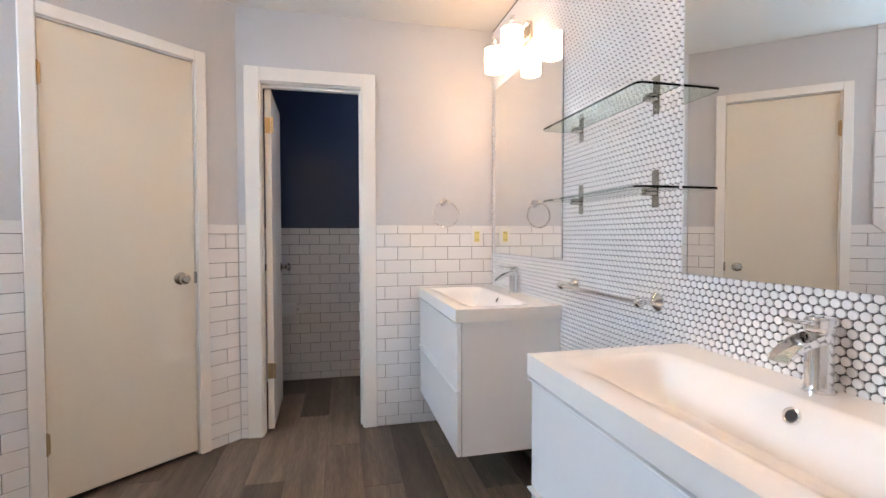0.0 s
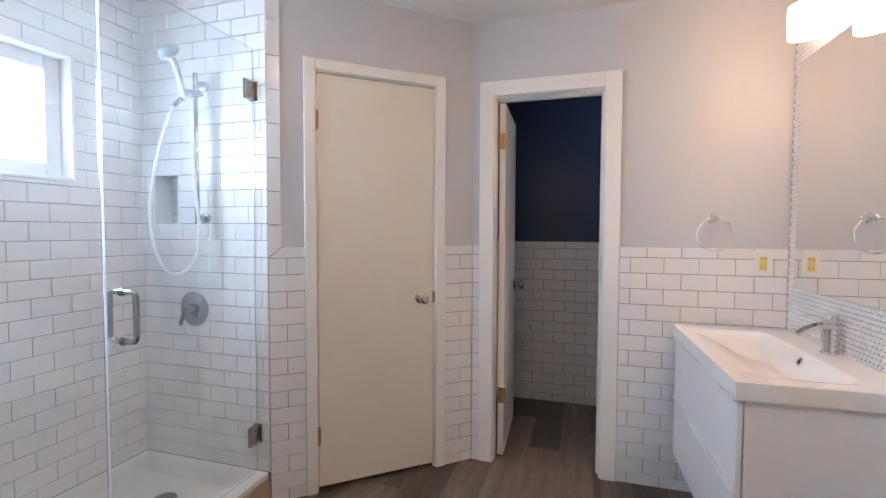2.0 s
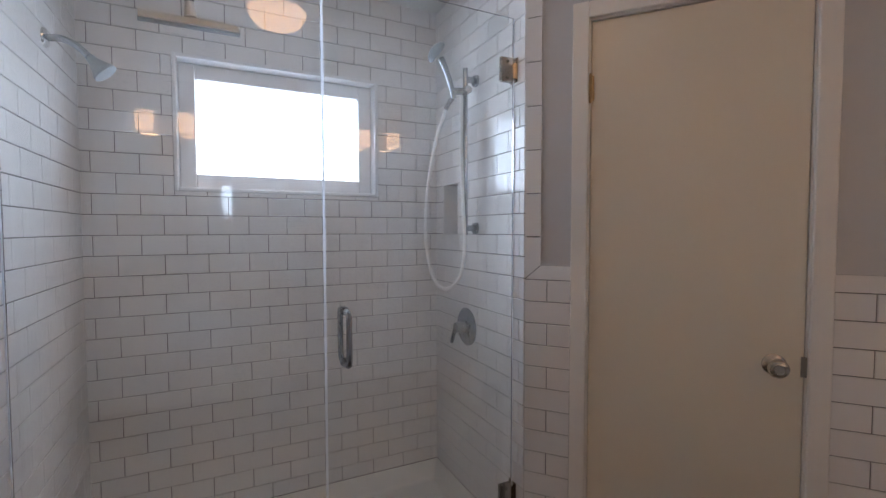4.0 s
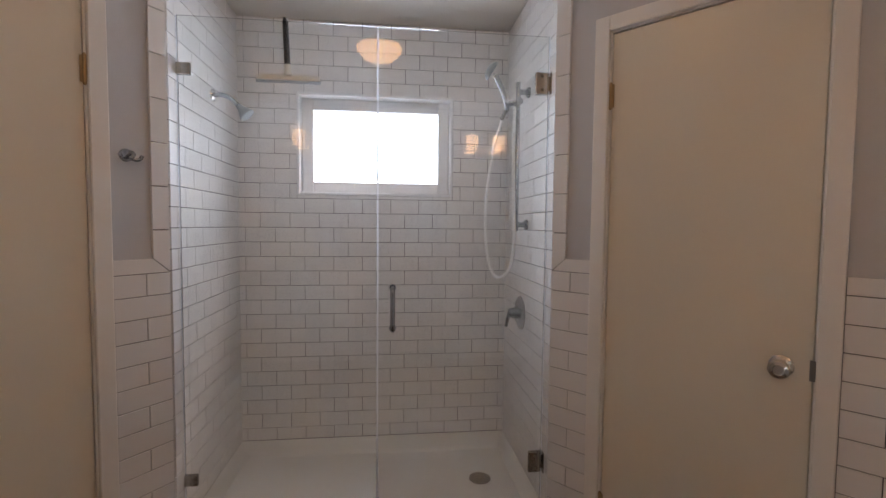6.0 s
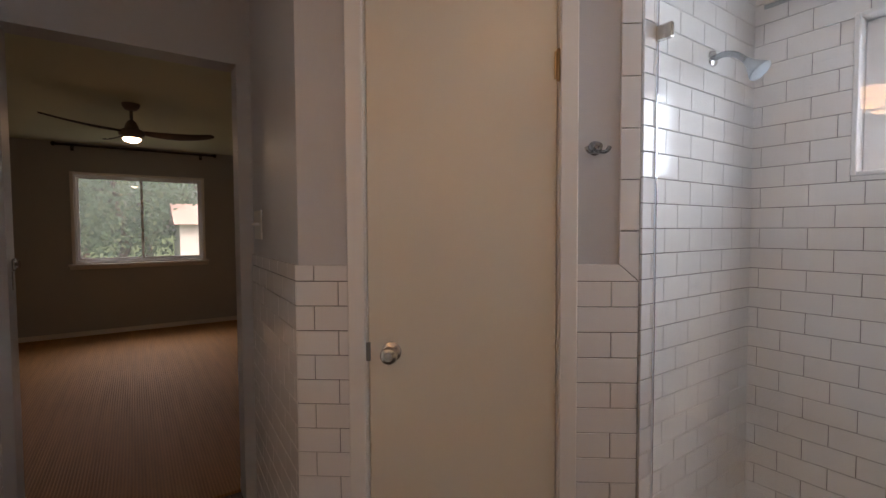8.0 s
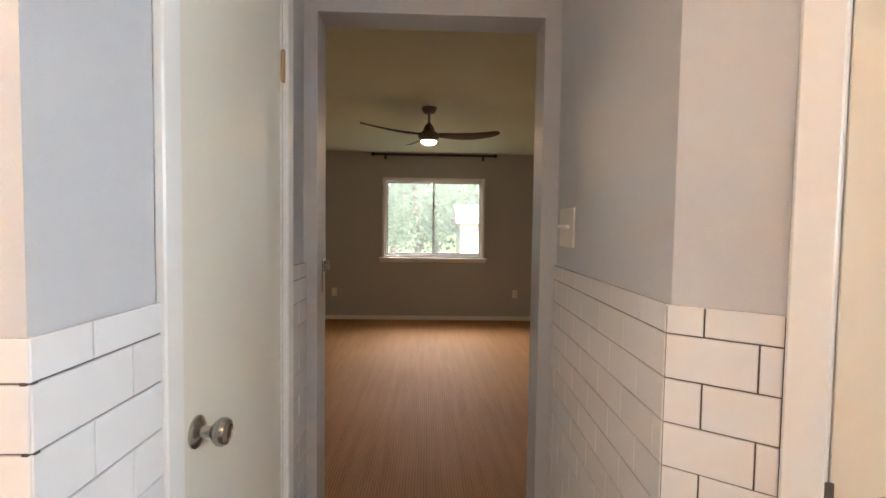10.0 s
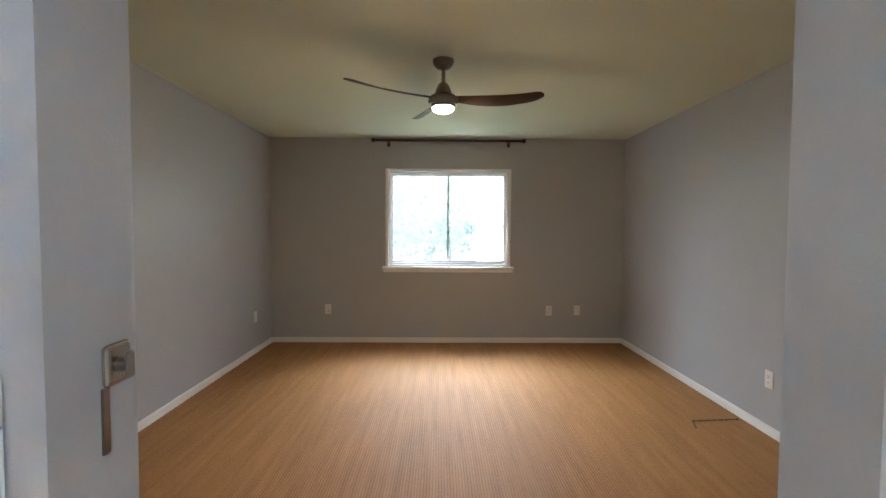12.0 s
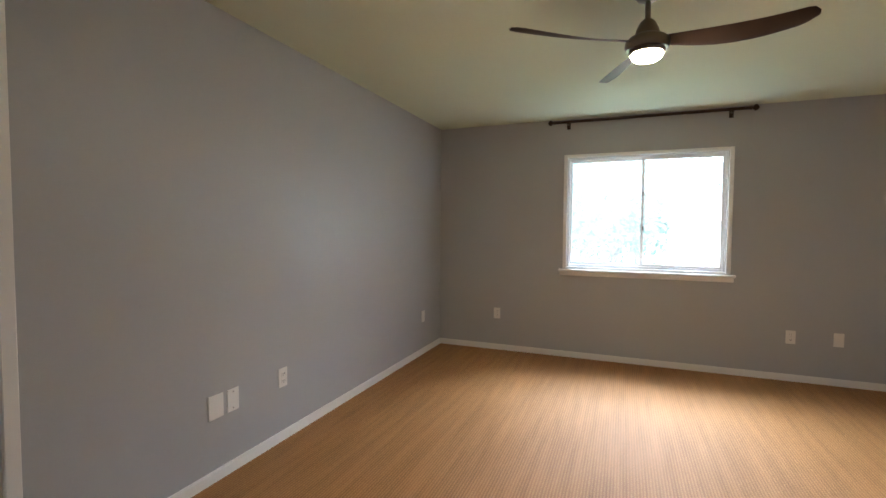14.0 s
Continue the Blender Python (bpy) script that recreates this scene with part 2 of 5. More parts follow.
def plank_material():
    """Dark grey-brown vinyl planks with long grain streaks, each plank of its own tone."""
    m = bpy.data.materials.new("vinyl_plank")
    m.use_nodes = True
    nt = m.node_tree
    b = nt.nodes["Principled BSDF"]
    geo = nt.nodes.new("ShaderNodeNewGeometry")
    info = nt.nodes.new("ShaderNodeObjectInfo")
    shift = nt.nodes.new("ShaderNodeVectorMath")
    shift.operation = "MULTIPLY_ADD"
    comb = nt.nodes.new("ShaderNodeCombineXYZ")
    mul = nt.nodes.new("ShaderNodeMath")
    mul.operation = "MULTIPLY"
    mul.inputs[1].default_value = 37.0
    nt.links.new(info.outputs["Random"], mul.inputs[0])
    nt.links.new(mul.outputs[0], comb.inputs[0])
    nt.links.new(mul.outputs[0], comb.inputs[1])
    shift.inputs[1].default_value = (9.0, 0.8, 1.0)
    nt.links.new(geo.outputs["Position"], shift.inputs[0])
    nt.links.new(comb.outputs[0], shift.inputs[2])
    n1 = nt.nodes.new("ShaderNodeTexNoise")
    n1.inputs["Scale"].default_value = 1.6
    n1.inputs["Detail"].default_value = 6
    n1.inputs["Roughness"].default_value = 0.65
    nt.links.new(shift.outputs[0], n1.inputs["Vector"])
    n2 = nt.nodes.new("ShaderNodeTexNoise")
    n2.inputs["Scale"].default_value = 14
    n2.inputs["Detail"].default_value = 4
    nt.links.new(shift.outputs[0], n2.inputs["Vector"])
    mix = nt.nodes.new("ShaderNodeMix")
    mix.inputs[0].default_value = 0.3
    nt.links.new(n1.outputs["Fac"], mix.inputs[2])
    nt.links.new(n2.outputs["Fac"], mix.inputs[3])
    tone = nt.nodes.new("ShaderNodeMath")
    tone.operation = "MULTIPLY_ADD"
    tone.inputs[1].default_value = 0.30
    tone.inputs[2].default_value = -0.13
    nt.links.new(info.outputs["Random"], tone.inputs[0])
    total = nt.nodes.new("ShaderNodeMath")
    nt.links.new(mix.outputs[0], total.inputs[0])
    nt.links.new(tone.outputs[0], total.inputs[1])
    ramp = nt.nodes.new("ShaderNodeValToRGB")
    e = ramp.color_ramp.elements
    e[0].position, e[0].color = 0.28, (0.040, 0.029, 0.022, 1)
    e[1].position, e[1].color = 0.78, (0.25, 0.195, 0.145, 1)
    mid = ramp.color_ramp.elements.new(0.50)
    mid.color = (0.100, 0.073, 0.055, 1)
    nt.links.new(total.outputs[0], ramp.inputs[0])
    nt.links.new(ramp.outputs[0], b.inputs["Base Color"])
    b.inputs["Roughness"].default_value = 0.38
    bp = nt.nodes.new("ShaderNodeBump")
    bp.inputs["Strength"].default_value = 0.2
    bp.inputs["Distance"].default_value = 0.002
    nt.links.new(n2.outputs["Fac"], bp.inputs["Height"])
    nt.links.new(bp.outputs[0], b.inputs["Normal"])
    return m


PLANK = plank_material()


def sisal_material():
    """Ribbed tan sisal: ribs along the room, broken into knots, with faded and worn areas."""
    m = bpy.data.materials.new("sisal")
    m.use_nodes = True
    nt = m.node_tree
    b = nt.nodes["Principled BSDF"]
    geo = nt.nodes.new("ShaderNodeNewGeometry")
    wave = nt.nodes.new("ShaderNodeTexWave")
    wave.bands_direction = "X"
    wave.inputs["Scale"].default_value = 20.0
    wave.inputs["Distortion"].default_value = 1.6
    wave.inputs["Detail"].default_value = 2
    wave.inputs["Detail Scale"].default_value = 3
    nt.links.new(geo.outputs["Position"], wave.inputs["Vector"])
    knots = nt.nodes.new("ShaderNodeTexNoise")
    knots.inputs["Scale"].default_value = 150
    knots.inputs["Detail"].default_value = 2
    nt.links.new(geo.outputs["Position"], knots.inputs["Vector"])
    streak_v = nt.nodes.new("ShaderNodeVectorMath")
    streak_v.operation = "MULTIPLY"
    streak_v.inputs[1].default_value = (14, 0.9, 1)
    nt.links.new(geo.outputs["Position"], streak_v.inputs[0])
    streak = nt.nodes.new("ShaderNodeTexNoise")
    streak.inputs["Scale"].default_value = 1.5
    streak.inputs["Detail"].default_value = 5
    nt.links.new(streak_v.outputs[0], streak.inputs["Vector"])
    big = nt.nodes.new("ShaderNodeTexNoise")
    big.inputs["Scale"].default_value = 0.9
    nt.links.new(geo.outputs["Position"], big.inputs["Vector"])
    # every rib is a row of knots
    cross = nt.nodes.new("ShaderNodeTexWave")
    cross.bands_direction = "Y"
    cross.inputs["Scale"].default_value = 17.0
    cross.inputs["Distortion"].default_value = 5.0
    cross.inputs["Detail Scale"].default_value = 6
    nt.links.new(geo.outputs["Position"], cross.inputs["Vector"])
    boucle = nt.nodes.new("ShaderNodeMath")
    boucle.operation = "MULTIPLY"
    nt.links.new(wave.outputs["Fac"], boucle.inputs[0])
    lift = nt.nodes.new("ShaderNodeMath")
    lift.operation = "MULTIPLY_ADD"
    lift.inputs[1].default_value, lift.inputs[2].default_value = 0.55, 0.45
    nt.links.new(cross.outputs["Fac"], lift.inputs[0])
    nt.links.new(lift.outputs[0], boucle.inputs[1])
    height = nt.nodes.new("ShaderNodeMix")
    height.inputs[0].default_value = 0.40
    nt.links.new(boucle.outputs[0], height.inputs[2])
    nt.links.new(knots.outputs["Fac"], height.inputs[3])
    tone = nt.nodes.new("ShaderNodeMix")
    tone.inputs[0].default_value = 0.5
    nt.links.new(height.outputs[0], tone.inputs[2])
    nt.links.new(streak.outputs["Fac"], tone.inputs[3])
    ramp = nt.nodes.new("ShaderNodeValToRGB")
    e = ramp.color_ramp.elements
    e[0].position, e[0].color = 0.12, (0.165, 0.073, 0.022, 1)
    e[1].position, e[1].color = 0.62, (0.43, 0.207, 0.067, 1)
    nt.links.new(tone.outputs[0], ramp.inputs[0])
    hs = nt.nodes.new("ShaderNodeHueSaturation")
    val = nt.nodes.new("ShaderNodeMath")
    val.operation = "MULTIPLY_ADD"
    val.inputs[1].default_value = 0.35
    val.inputs[2].default_value = 0.82
    nt.links.new(big.outputs["Fac"], val.inputs[0])
    nt.links.new(val.outputs[0], hs.inputs["Value"])
    nt.links.new(ramp.outputs[0], hs.inputs["Color"])
    nt.links.new(hs.outputs[0], b.inputs["Base Color"])
    b.inputs["Roughness"].default_value = 0.62
    b.inputs["Specular IOR Level"].default_value = 0.22
    bp = nt.nodes.new("ShaderNodeBump")
    bp.inputs["Strength"].default_value = 0.5
    bp.inputs["Distance"].default_value = 0.005
    nt.links.new(height.outputs[0], bp.inputs["Height"])
    nt.links.new(bp.outputs[0], b.inputs["Normal"])
    return m


SISAL = sisal_material()

# ---- mesh helpers ----
def link_mesh(name, bm, mat, smooth=False):
    me = bpy.data.meshes.new(name)
    bmesh.ops.recalc_face_normals(bm, faces=bm.faces)
    bm.to_mesh(me)
    bm.free()
    me.materials.append(mat)
    if smooth:
        for p in me.polygons:
            p.use_smooth = True
        me.set_sharp_from_angle(angle=radians(38))
    return me


def part(name, bm, mat, parent, label="", smooth=False):
    ob = new(name, link_mesh(name, bm, mat, smooth))
    ob.parent = parent
    if label:
        tagged(ob, label)
    return ob


def thing(name, m, label, category, group=""):
    ob = new(name)
    ob.empty_display_size = 0.05
    ob.matrix_world = m
    return tagged(ob, label, category, group)


def structure(name, bm, mat, label=""):
    return tagged(new(name, link_mesh(name, bm, mat)), label, kind="structure")


def bx(bm, x0, y0, z0, x1, y1, z1, bevel=0.0, seg=2):
    vs = [bm.verts.new((x, y, z)) for z in (z0, z1) for x, y in ((x0, y0), (x1, y0), (x1, y1), (x0, y1))]
    fs = [bm.faces.new([vs[i] for i in f]) for f in ((3, 2, 1, 0), (4, 5, 6, 7), (0, 1, 5, 4), (1, 2, 6, 5), (2, 3, 7, 6), (3, 0, 4, 7))]
    if bevel:
        es = list({e for f in fs for e in f.edges})
        bmesh.ops.bevel(bm, geom=es, offset=bevel, segments=seg, affect="EDGES", profile=0.5)
    return bm


def box(x0, y0, z0, x1, y1, z1, bevel=0.0, seg=2):
    return bx(bmesh.new(), x0, y0, z0, x1, y1, z1, bevel, seg)


def tube(bm, pts, r, n=12, cap=True):
    """A round tube along points; r is one radius or one for each point."""
    pts = [Vector(p) for p in pts]
    rs = r if isinstance(r, (list, tuple)) else [r] * len(pts)
    rings, side = [], None
    for i, p in enumerate(pts):
        d = (pts[min(i + 1, len(pts) - 1)] - pts[max(i - 1, 0)]).normalized()
        if side is None:
            side = d.cross(Vector((0, 0, 1)))
            if side.length < 0.1:
                side = d.cross(Vector((1, 0, 0)))
        side = (side - d * side.dot(d)).normalized()
        up = d.cross(side)
        rings.append([bm.verts.new(p + (side * math.cos(a) + up * math.sin(a)) * rs[i]) for a in (2 * math.pi * k / n for k in range(n))])
    for a, b in zip(rings, rings[1:]):
        for k in range(n):
            bm.faces.new((a[k], a[(k + 1) % n], b[(k + 1) % n], b[k]))
    if cap:
        bm.faces.new(rings[0])
        bm.faces.new(rings[-1])
    return bm


def lathe(bm, profile, n=24, m=Matrix()):
    """A profile of (radius, height) turned round z, then moved by m."""
    rings = []
    for r, h in profile:
        rings.append([bm.verts.new(m @ Vector((r * math.cos(2 * math.pi * k / n), r * math.sin(2 * math.pi * k / n), h))) for k in range(n)])
    for a, b in zip(rings, rings[1:]):
        for k in range(n):
            bm.faces.new((a[k], a[(k + 1) % n], b[(k + 1) % n], b[k]))
    bm.faces.new(rings[0])
    bm.faces.new(rings[-1])
    return bm


def arc(c, r, a0, a1, n, plane="xz"):
    out = []
    for k in range(n + 1):
        a = radians(a0 + (a1 - a0) * k / n)
        u, v = r * math.cos(a), r * math.sin(a)
        out.append({"xz": (c[0] + u, c[1], c[2] + v), "yz": (c[0], c[1] + u, c[2] + v), "xy": (c[0] + u, c[1] + v, c[2])}[plane])
    return out


def smooth_path(pts, n=8):
    """A Catmull-Rom curve through the points."""
    p = [Vector(q) for q in pts]
    p = [p[0] * 2 - p[1]] + p + [p[-1] * 2 - p[-2]]
    out = []
    for i in range(1, len(p) - 2):
        for k in range(n):
            t = k / n
            out.append(0.5 * (2 * p[i] + (p[i + 1] - p[i - 1]) * t + (2 * p[i - 1] - 5 * p[i] + 4 * p[i + 1] - p[i + 2]) * t * t
                              + (3 * p[i] - p[i - 1] - 3 * p[i + 1] + p[i + 2]) * t ** 3))
    return out + [p[-2]]


def on_wall(a, b):
    """The frame of a wall from a to b with the room on its left: x along, y into the room, z up. And its length."""
    d = Vector((b[0] - a[0], b[1] - a[1], 0))
    u = d.normalized()
    n = Vector((-u.y, u.x, 0))
    return Matrix(((u.x, n.x, 0, a[0]), (u.y, n.y, 0, a[1]), (0, 0, 1, 0), (0, 0, 0, 1))), d.length


def cut_boxes(s0, s1, z0, z1, holes):
    """The rectangles that are left of a wall's face round its openings."""
    xs = sorted({s0, s1, *(min(max(h[k], s0), s1) for h in holes for k in (0, 1))})
    out = []
    for a, b in zip(xs, xs[1:]):
        mid, at = (a + b) / 2, z0
        for h in sorted((h for h in holes if h[0] < mid < h[1]), key=lambda h: h[2]):
            if h[2] > at:
                out.append((a, b, at, h[2]))
            at = max(at, h[3])
        if at < z1:
            out.append((a, b, at, z1))
    return out


def wall(name, a, b, mat, label, holes=(), th=0.10, s0=0.0, s1=None, z1=2.44):
    m, length = on_wall(a, b)
    bm = bmesh.new()
    for p, q, r, t in cut_boxes(s0, length if s1 is None else s1, 0, z1, holes):
        bx(bm, p, -th, r, q, 0, t)
    bm.transform(m)
    return structure(name, bm, mat, label), m, length


# ---- plan ----
H = 2.44
CAP = 1.22                      # top of the tiled wainscot
XV, YT, YS = 1.012, 2.69, 0.14  # vanity wall at its far end, wall with the toilet room's door, wall by the entrance
XV_NEAR = 1.047                 # the vanity wall runs a little out of square
P_A, P_S1 = (-0.503, YT), (-1.315, 1.998)
P_S2, P_C = (-1.300, 0.518), (-0.453, -0.125)
SR, SL, XB = 2.00, 0.514, -2.085  # shower: right, left and back wall
HL, HR, YE = 0.427, -0.495, -0.985  # passage: left and right wall, end wall
OPEN_L, OPEN_R, OPEN_H = 0.378, -0.433, 2.108
BED_L, BED_R, BED_B, YN = 1.995, -2.195, -5.915, -1.115
FB = 0.014                      # the floor covering of the bedroom lies a little higher
WC_B, WC_L = 3.72, -0.60
D1 = (0.222, 0.856)             # closet doors in the slanted walls
D2 = (0.234, 0.851)
DH = 2.068
TD = (XV - 0.193, XV + 0.386)
TH_D = 2.034                    # height of the toilet room's doorway

w_vanity, M_V, L_V = wall("wall_vanity", (XV_NEAR, YS), (XV, YT), PAINT, "vanity wall clad in white penny tile")
w_toilet, M_T, L_T = wall("wall_toilet_door", (XV, YT), P_A, PAINT, "grey wall with white subway tile wainscot", [(TD[0], TD[1], -1, TH_D)], s0=-0.1)
w_d1, M_1, L_1 = wall("wall_slanted_1", P_A, P_S1, PAINT, "slanted grey wall with subway tile wainscot", [(D1[0], D1[1], -1, DH)])
NICHE = (0.519, 0.682, 1.307, 1.576)
w_sr, M_SR, L_SR = wall("wall_shower_valve", (-1.315, SR), (XB, SR), GROUT_LIGHT, "shower wall of white subway tile", [NICHE], th=0.09, s1=0.865)
SW = (SR - 1.666, SR - 0.839, 1.520, 2.046)
w_sb, M_SB, L_SB = wall("wall_shower_back", (XB, SR), (XB, SL), GROUT_LIGHT, "shower back wall of white subway tile", [SW], th=0.12, s0=-0.0, s1=SR - SL)
w_sl, M_SL, L_SL = wall("wall_shower_head", (XB, SL), (-1.315, SL), GROUT_LIGHT, "shower wall of white subway tile", th=0.09, s0=-0.12)
w_d2, M_2, L_2 = wall("wall_slanted_2", P_S2, P_C, PAINT, "slanted grey wall with subway tile wainscot", [(D2[0], D2[1], -1, DH)])
w_hr, M_HR, L_HR = wall("wall_passage_switch", P_C, (HR, YE), PAINT, "grey passage wall with subway tile wainscot")
HD = (0.230, 0.838)              # door in the passage, along its wall
w_hl, M_HL, L_HL = wall("wall_passage_door", (HL, YE), (HL, YS), PAINT, "grey passage wall with subway tile wainscot", [(*HD, -1, DH)])
w_ts, M_TS, L_TS = wall("wall_towel_ring", (HL, YS), (XV_NEAR, YS), PAINT, "grey wall with subway tile wainscot", s0=0.1, s1=XV_NEAR - HL + 0.1)
# end wall of the passage, which is the bedroom's near wall
bm = bmesh.new()
bx(bm, BED_R - 0.1, YN, 0, OPEN_R, YE, H)
bx(bm, OPEN_L, YN, 0, BED_L + 0.1, YE, H)
bx(bm, OPEN_R, YN, OPEN_H, OPEN_L, YE, H)
w_end = structure("wall_bedroom_near", bm, PAINT, "grey wall with an open passage to the bedroom")
BWIN = (-0.812, 0.603, 0.948, 2.052)
bm = bmesh.new()
for p, q, r, t in cut_boxes(BED_R - 0.1, BED_L + 0.1, 0, H, [BWIN]):
    bx(bm, p, BED_B - 0.12, r, q, BED_B, t)
w_bb = structure("wall_bedroom_window", bm, PAINT_BED, "grey bedroom wall with a sliding window")
BDOOR = (-1.992, -1.272)
bm = bmesh.new()
bx(bm, BED_L, BED_B, 0, BED_L + 0.1, BDOOR[0], H)
bx(bm, BED_L, BDOOR[0], DH, BED_L + 0.1, YN, H)
w_bl = structure("wall_bedroom_left", bm, PAINT_BED, "grey painted bedroom wall")
w_br = structure("wall_bedroom_right", box(BED_R - 0.1, BED_B, 0, BED_R, YN, H), PAINT_BED, "grey painted bedroom wall")
w_bn = structure("wall_bedroom_lining", bx(box(BED_R, YN - 0.004, 0, OPEN_R - 0.02, YN, H), OPEN_L + 0.02, YN - 0.004, 0, BED_L, YN, H), PAINT_BED, "grey painted bedroom wall")
# toilet room
w_wb = structure("wall_toilet_room_back", box(WC_L - 0.1, WC_B, 0, XV + 0.1, WC_B + 0.1, H), NAVY, "dark navy wall over white subway tile")
w_wl = structure("wall_toilet_room_left", box(WC_L - 0.1, YT + 0.1, 0, WC_L, WC_B, H), NAVY, "dark navy wall")
w_wr = structure("wall_toilet_room_right", box(XV, YT + 0.1, 0, XV + 0.1, WC_B, H), NAVY, "dark navy wall")
# unseen boxes behind the closed doors, added to keep sky light out of the gaps
structure("wall_closet_5", box(-1.68, 2.091, 0, -1.601, 2.93, H), PAINT, "unseen wall that closes a closet against sky light")
structure("ceiling_closet", box(-1.7, YT + 0.101, H, -0.702, 2.93, H + 0.1), CEIL, "white painted ceiling")
structure("wall_closet_1", box(-1.6, 2.85, 0, -0.702, 2.93, H), PAINT, "unseen wall that closes a closet against sky light")
structure("wall_closet_2", box(-1.5, -0.984, 0, -1.42, 0.423, H), PAINT, "unseen wall that closes a closet against sky light")
structure("wall_closet_3", box(0.54, -0.984, 0, 1.2, -0.92, H), PAINT, "unseen wall that closes a closet against sky light")
structure("wall_closet_4", box(1.13, -0.92, 0, 1.2, 0.1, H), PAINT, "unseen wall that closes a closet against sky light")

floor_bath = structure("floor_bathroom", box(-2.3, YE - 0.13, -0.12, XV + 0.2, WC_B + 0.1, -0.004), GROUT, "dark grey-brown vinyl plank floor")
floor_bed = structure("floor_bedroom", box(BED_R - 0.1, BED_B - 0.1, -0.12, BED_L + 0.1, YN, FB), SISAL, "ribbed tan sisal floor covering")
structure("ceiling_bathroom", box(-2.3, YE + 0.001, H, XV + 0.2, YT + 0.1, H + 0.1), CEIL, "white painted ceiling")
structure("ceiling_toilet_room", box(WC_L - 0.1, YT + 0.1, H, XV + 0.1, WC_B + 0.1, H + 0.1), NAVY, "dark ceiling")
structure("ceiling_bedroom", box(BED_R - 0.1, BED_B - 0.12, H, BED_L + 0.1, YE, H + 0.1), CEIL_BED, "off-white textured ceiling")


# ---- baseboards of the bedroom ----
def baseboard(a, b):
    m, length = on_wall(a, b)
    bm = bmesh.new()
    bx(bm, 0, 0.0, 0, length, 0.013, 0.064)
    bx(bm, 0, 0.0, 0.064, length, 0.008, 0.074)
    bm.transform(m)
    return structure("baseboard", bm, TRIM, "white painted baseboard")


baseboard((BED_L, BED_B), (BED_L, BDOOR[0] - 0.045))
baseboard((BED_R, BED_B), (BED_L - 0.013, BED_B))
baseboard((BED_R, YN), (BED_R, BED_B + 0.013))
baseboard((OPEN_R, YN - 0.004), (BED_R, YN - 0.004))
baseboard((BED_L, YN - 0.004), (OPEN_L, YN - 0.004))


# ---- doors with casing, leaf, hinges and knob ----
def casing(name, m, s0, s1, top, w=0.05, th=0.018, depth=0.10, label="white painted door casing"):
    """Flat casing round an opening, and the jamb that lines it."""
    bm = bmesh.new()
    bx(bm, s0 - w, 0, 0, s0 + 0.004, th, top + w, 0.003, 1)
    bx(bm, s1 - 0.004, 0, 0, s1 + w, th, top + w, 0.003, 1)
    bx(bm, s0 + 0.0042, 0, top - 0.004, s1 - 0.0042, th - 0.0005, top + w, 0.003, 1)
    bx(bm, s0 + 0.0005, -depth, 0, s0 + 0.009, -0.0005, top - 0.0005)
    bx(bm, s1 - 0.009, -depth, 0, s1 - 0.0005, -0.0005, top - 0.0005)
    bx(bm, s0 + 0.0092, -depth, top - 0.009, s1 - 0.0092, -0.0005, top - 0.0005)
    bm.transform(m)
    return structure(name, bm, TRIM, label)


def knob(parent, s, y, z, sign=1):
    """A round knob on its rose; it points along y."""
    m = Matrix.Translation((s, y, z)) @ Matrix.Rotation(radians(-90 * sign), 4, "X")
    prof = [(0.001, 0.0), (0.032, 0.0), (0.032, 0.004), (0.027, 0.008), (0.012, 0.012), (0.011, 0.030), (0.020, 0.037), (0.027, 0.046),
            (0.028, 0.054), (0.024, 0.062), (0.015, 0.066), (0.013, 0.064), (0.001, 0.064)]
    return part("door_knob", lathe(bmesh.new(), prof, 28, m), NICKEL, parent, "round satin nickel door knob", True)


def hinge(parent, s, y, z, mat=BRASS):
    bm = bmesh.new()
    tube(bm, [(s, y, z - 0.044), (s, y, z + 0.044)], 0.006, 10)
    tube(bm, [(s, y, z + 0.044), (s, y, z + 0.050)], [0.007, 0.003], 10)
    tube(bm, [(s, y, z - 0.050), (s, y, z - 0.044)], [0.003, 0.007], 10)
    bx(bm, s - 0.012, y - 0.004, z - 0.042, s + 0.012, y - 0.002, z + 0.042)
    return part("hinge", bm, mat, parent, "tarnished brass hinge")


def closed_door(name, m, s0, s1, hinge_at, label, backset=0.085):
    """A flush cream leaf in its jamb, a little behind the casing's face."""
    t = thing(name, m, label, "door")
    tagged(t, kind="structure")
    g = 0.011
    part("leaf", box(s0 + g, -0.040, 0.021, s1 - g, -0.004, DH - 0.013, 0.002, 1), DOOR, t)
    hs = s0 + g - 0.002 if hinge_at == 0 else s1 - g + 0.002
    ks = s1 - backset if hinge_at == 0 else s0 + backset
    edge = s1 - g if hinge_at == 0 else s0 + g
    hinge(t, hs, 0.004, 1.83)
    hinge(t, hs, 0.004, 0.28)
    knob(t, ks, -0.004, 0.94)
    part("latch_plate", box(edge - 0.006, -0.005, 0.91, edge + 0.008, 0.0005, 0.97), STEEL_DARK, t, "dark latch plate")
    return t


casing("trim_door_1", M_1, *D1, DH)
closed_door("door_1", M_1, *D1, 1, "closed cream flush door with nickel knob")
casing("trim_door_2", M_2, *D2, DH)
closed_door("door_2", M_2, *D2, 0, "closed cream flush door with nickel knob")
casing("trim_toilet_door", M_T, *TD, TH_D, w=0.075)
bm = bmesh.new()
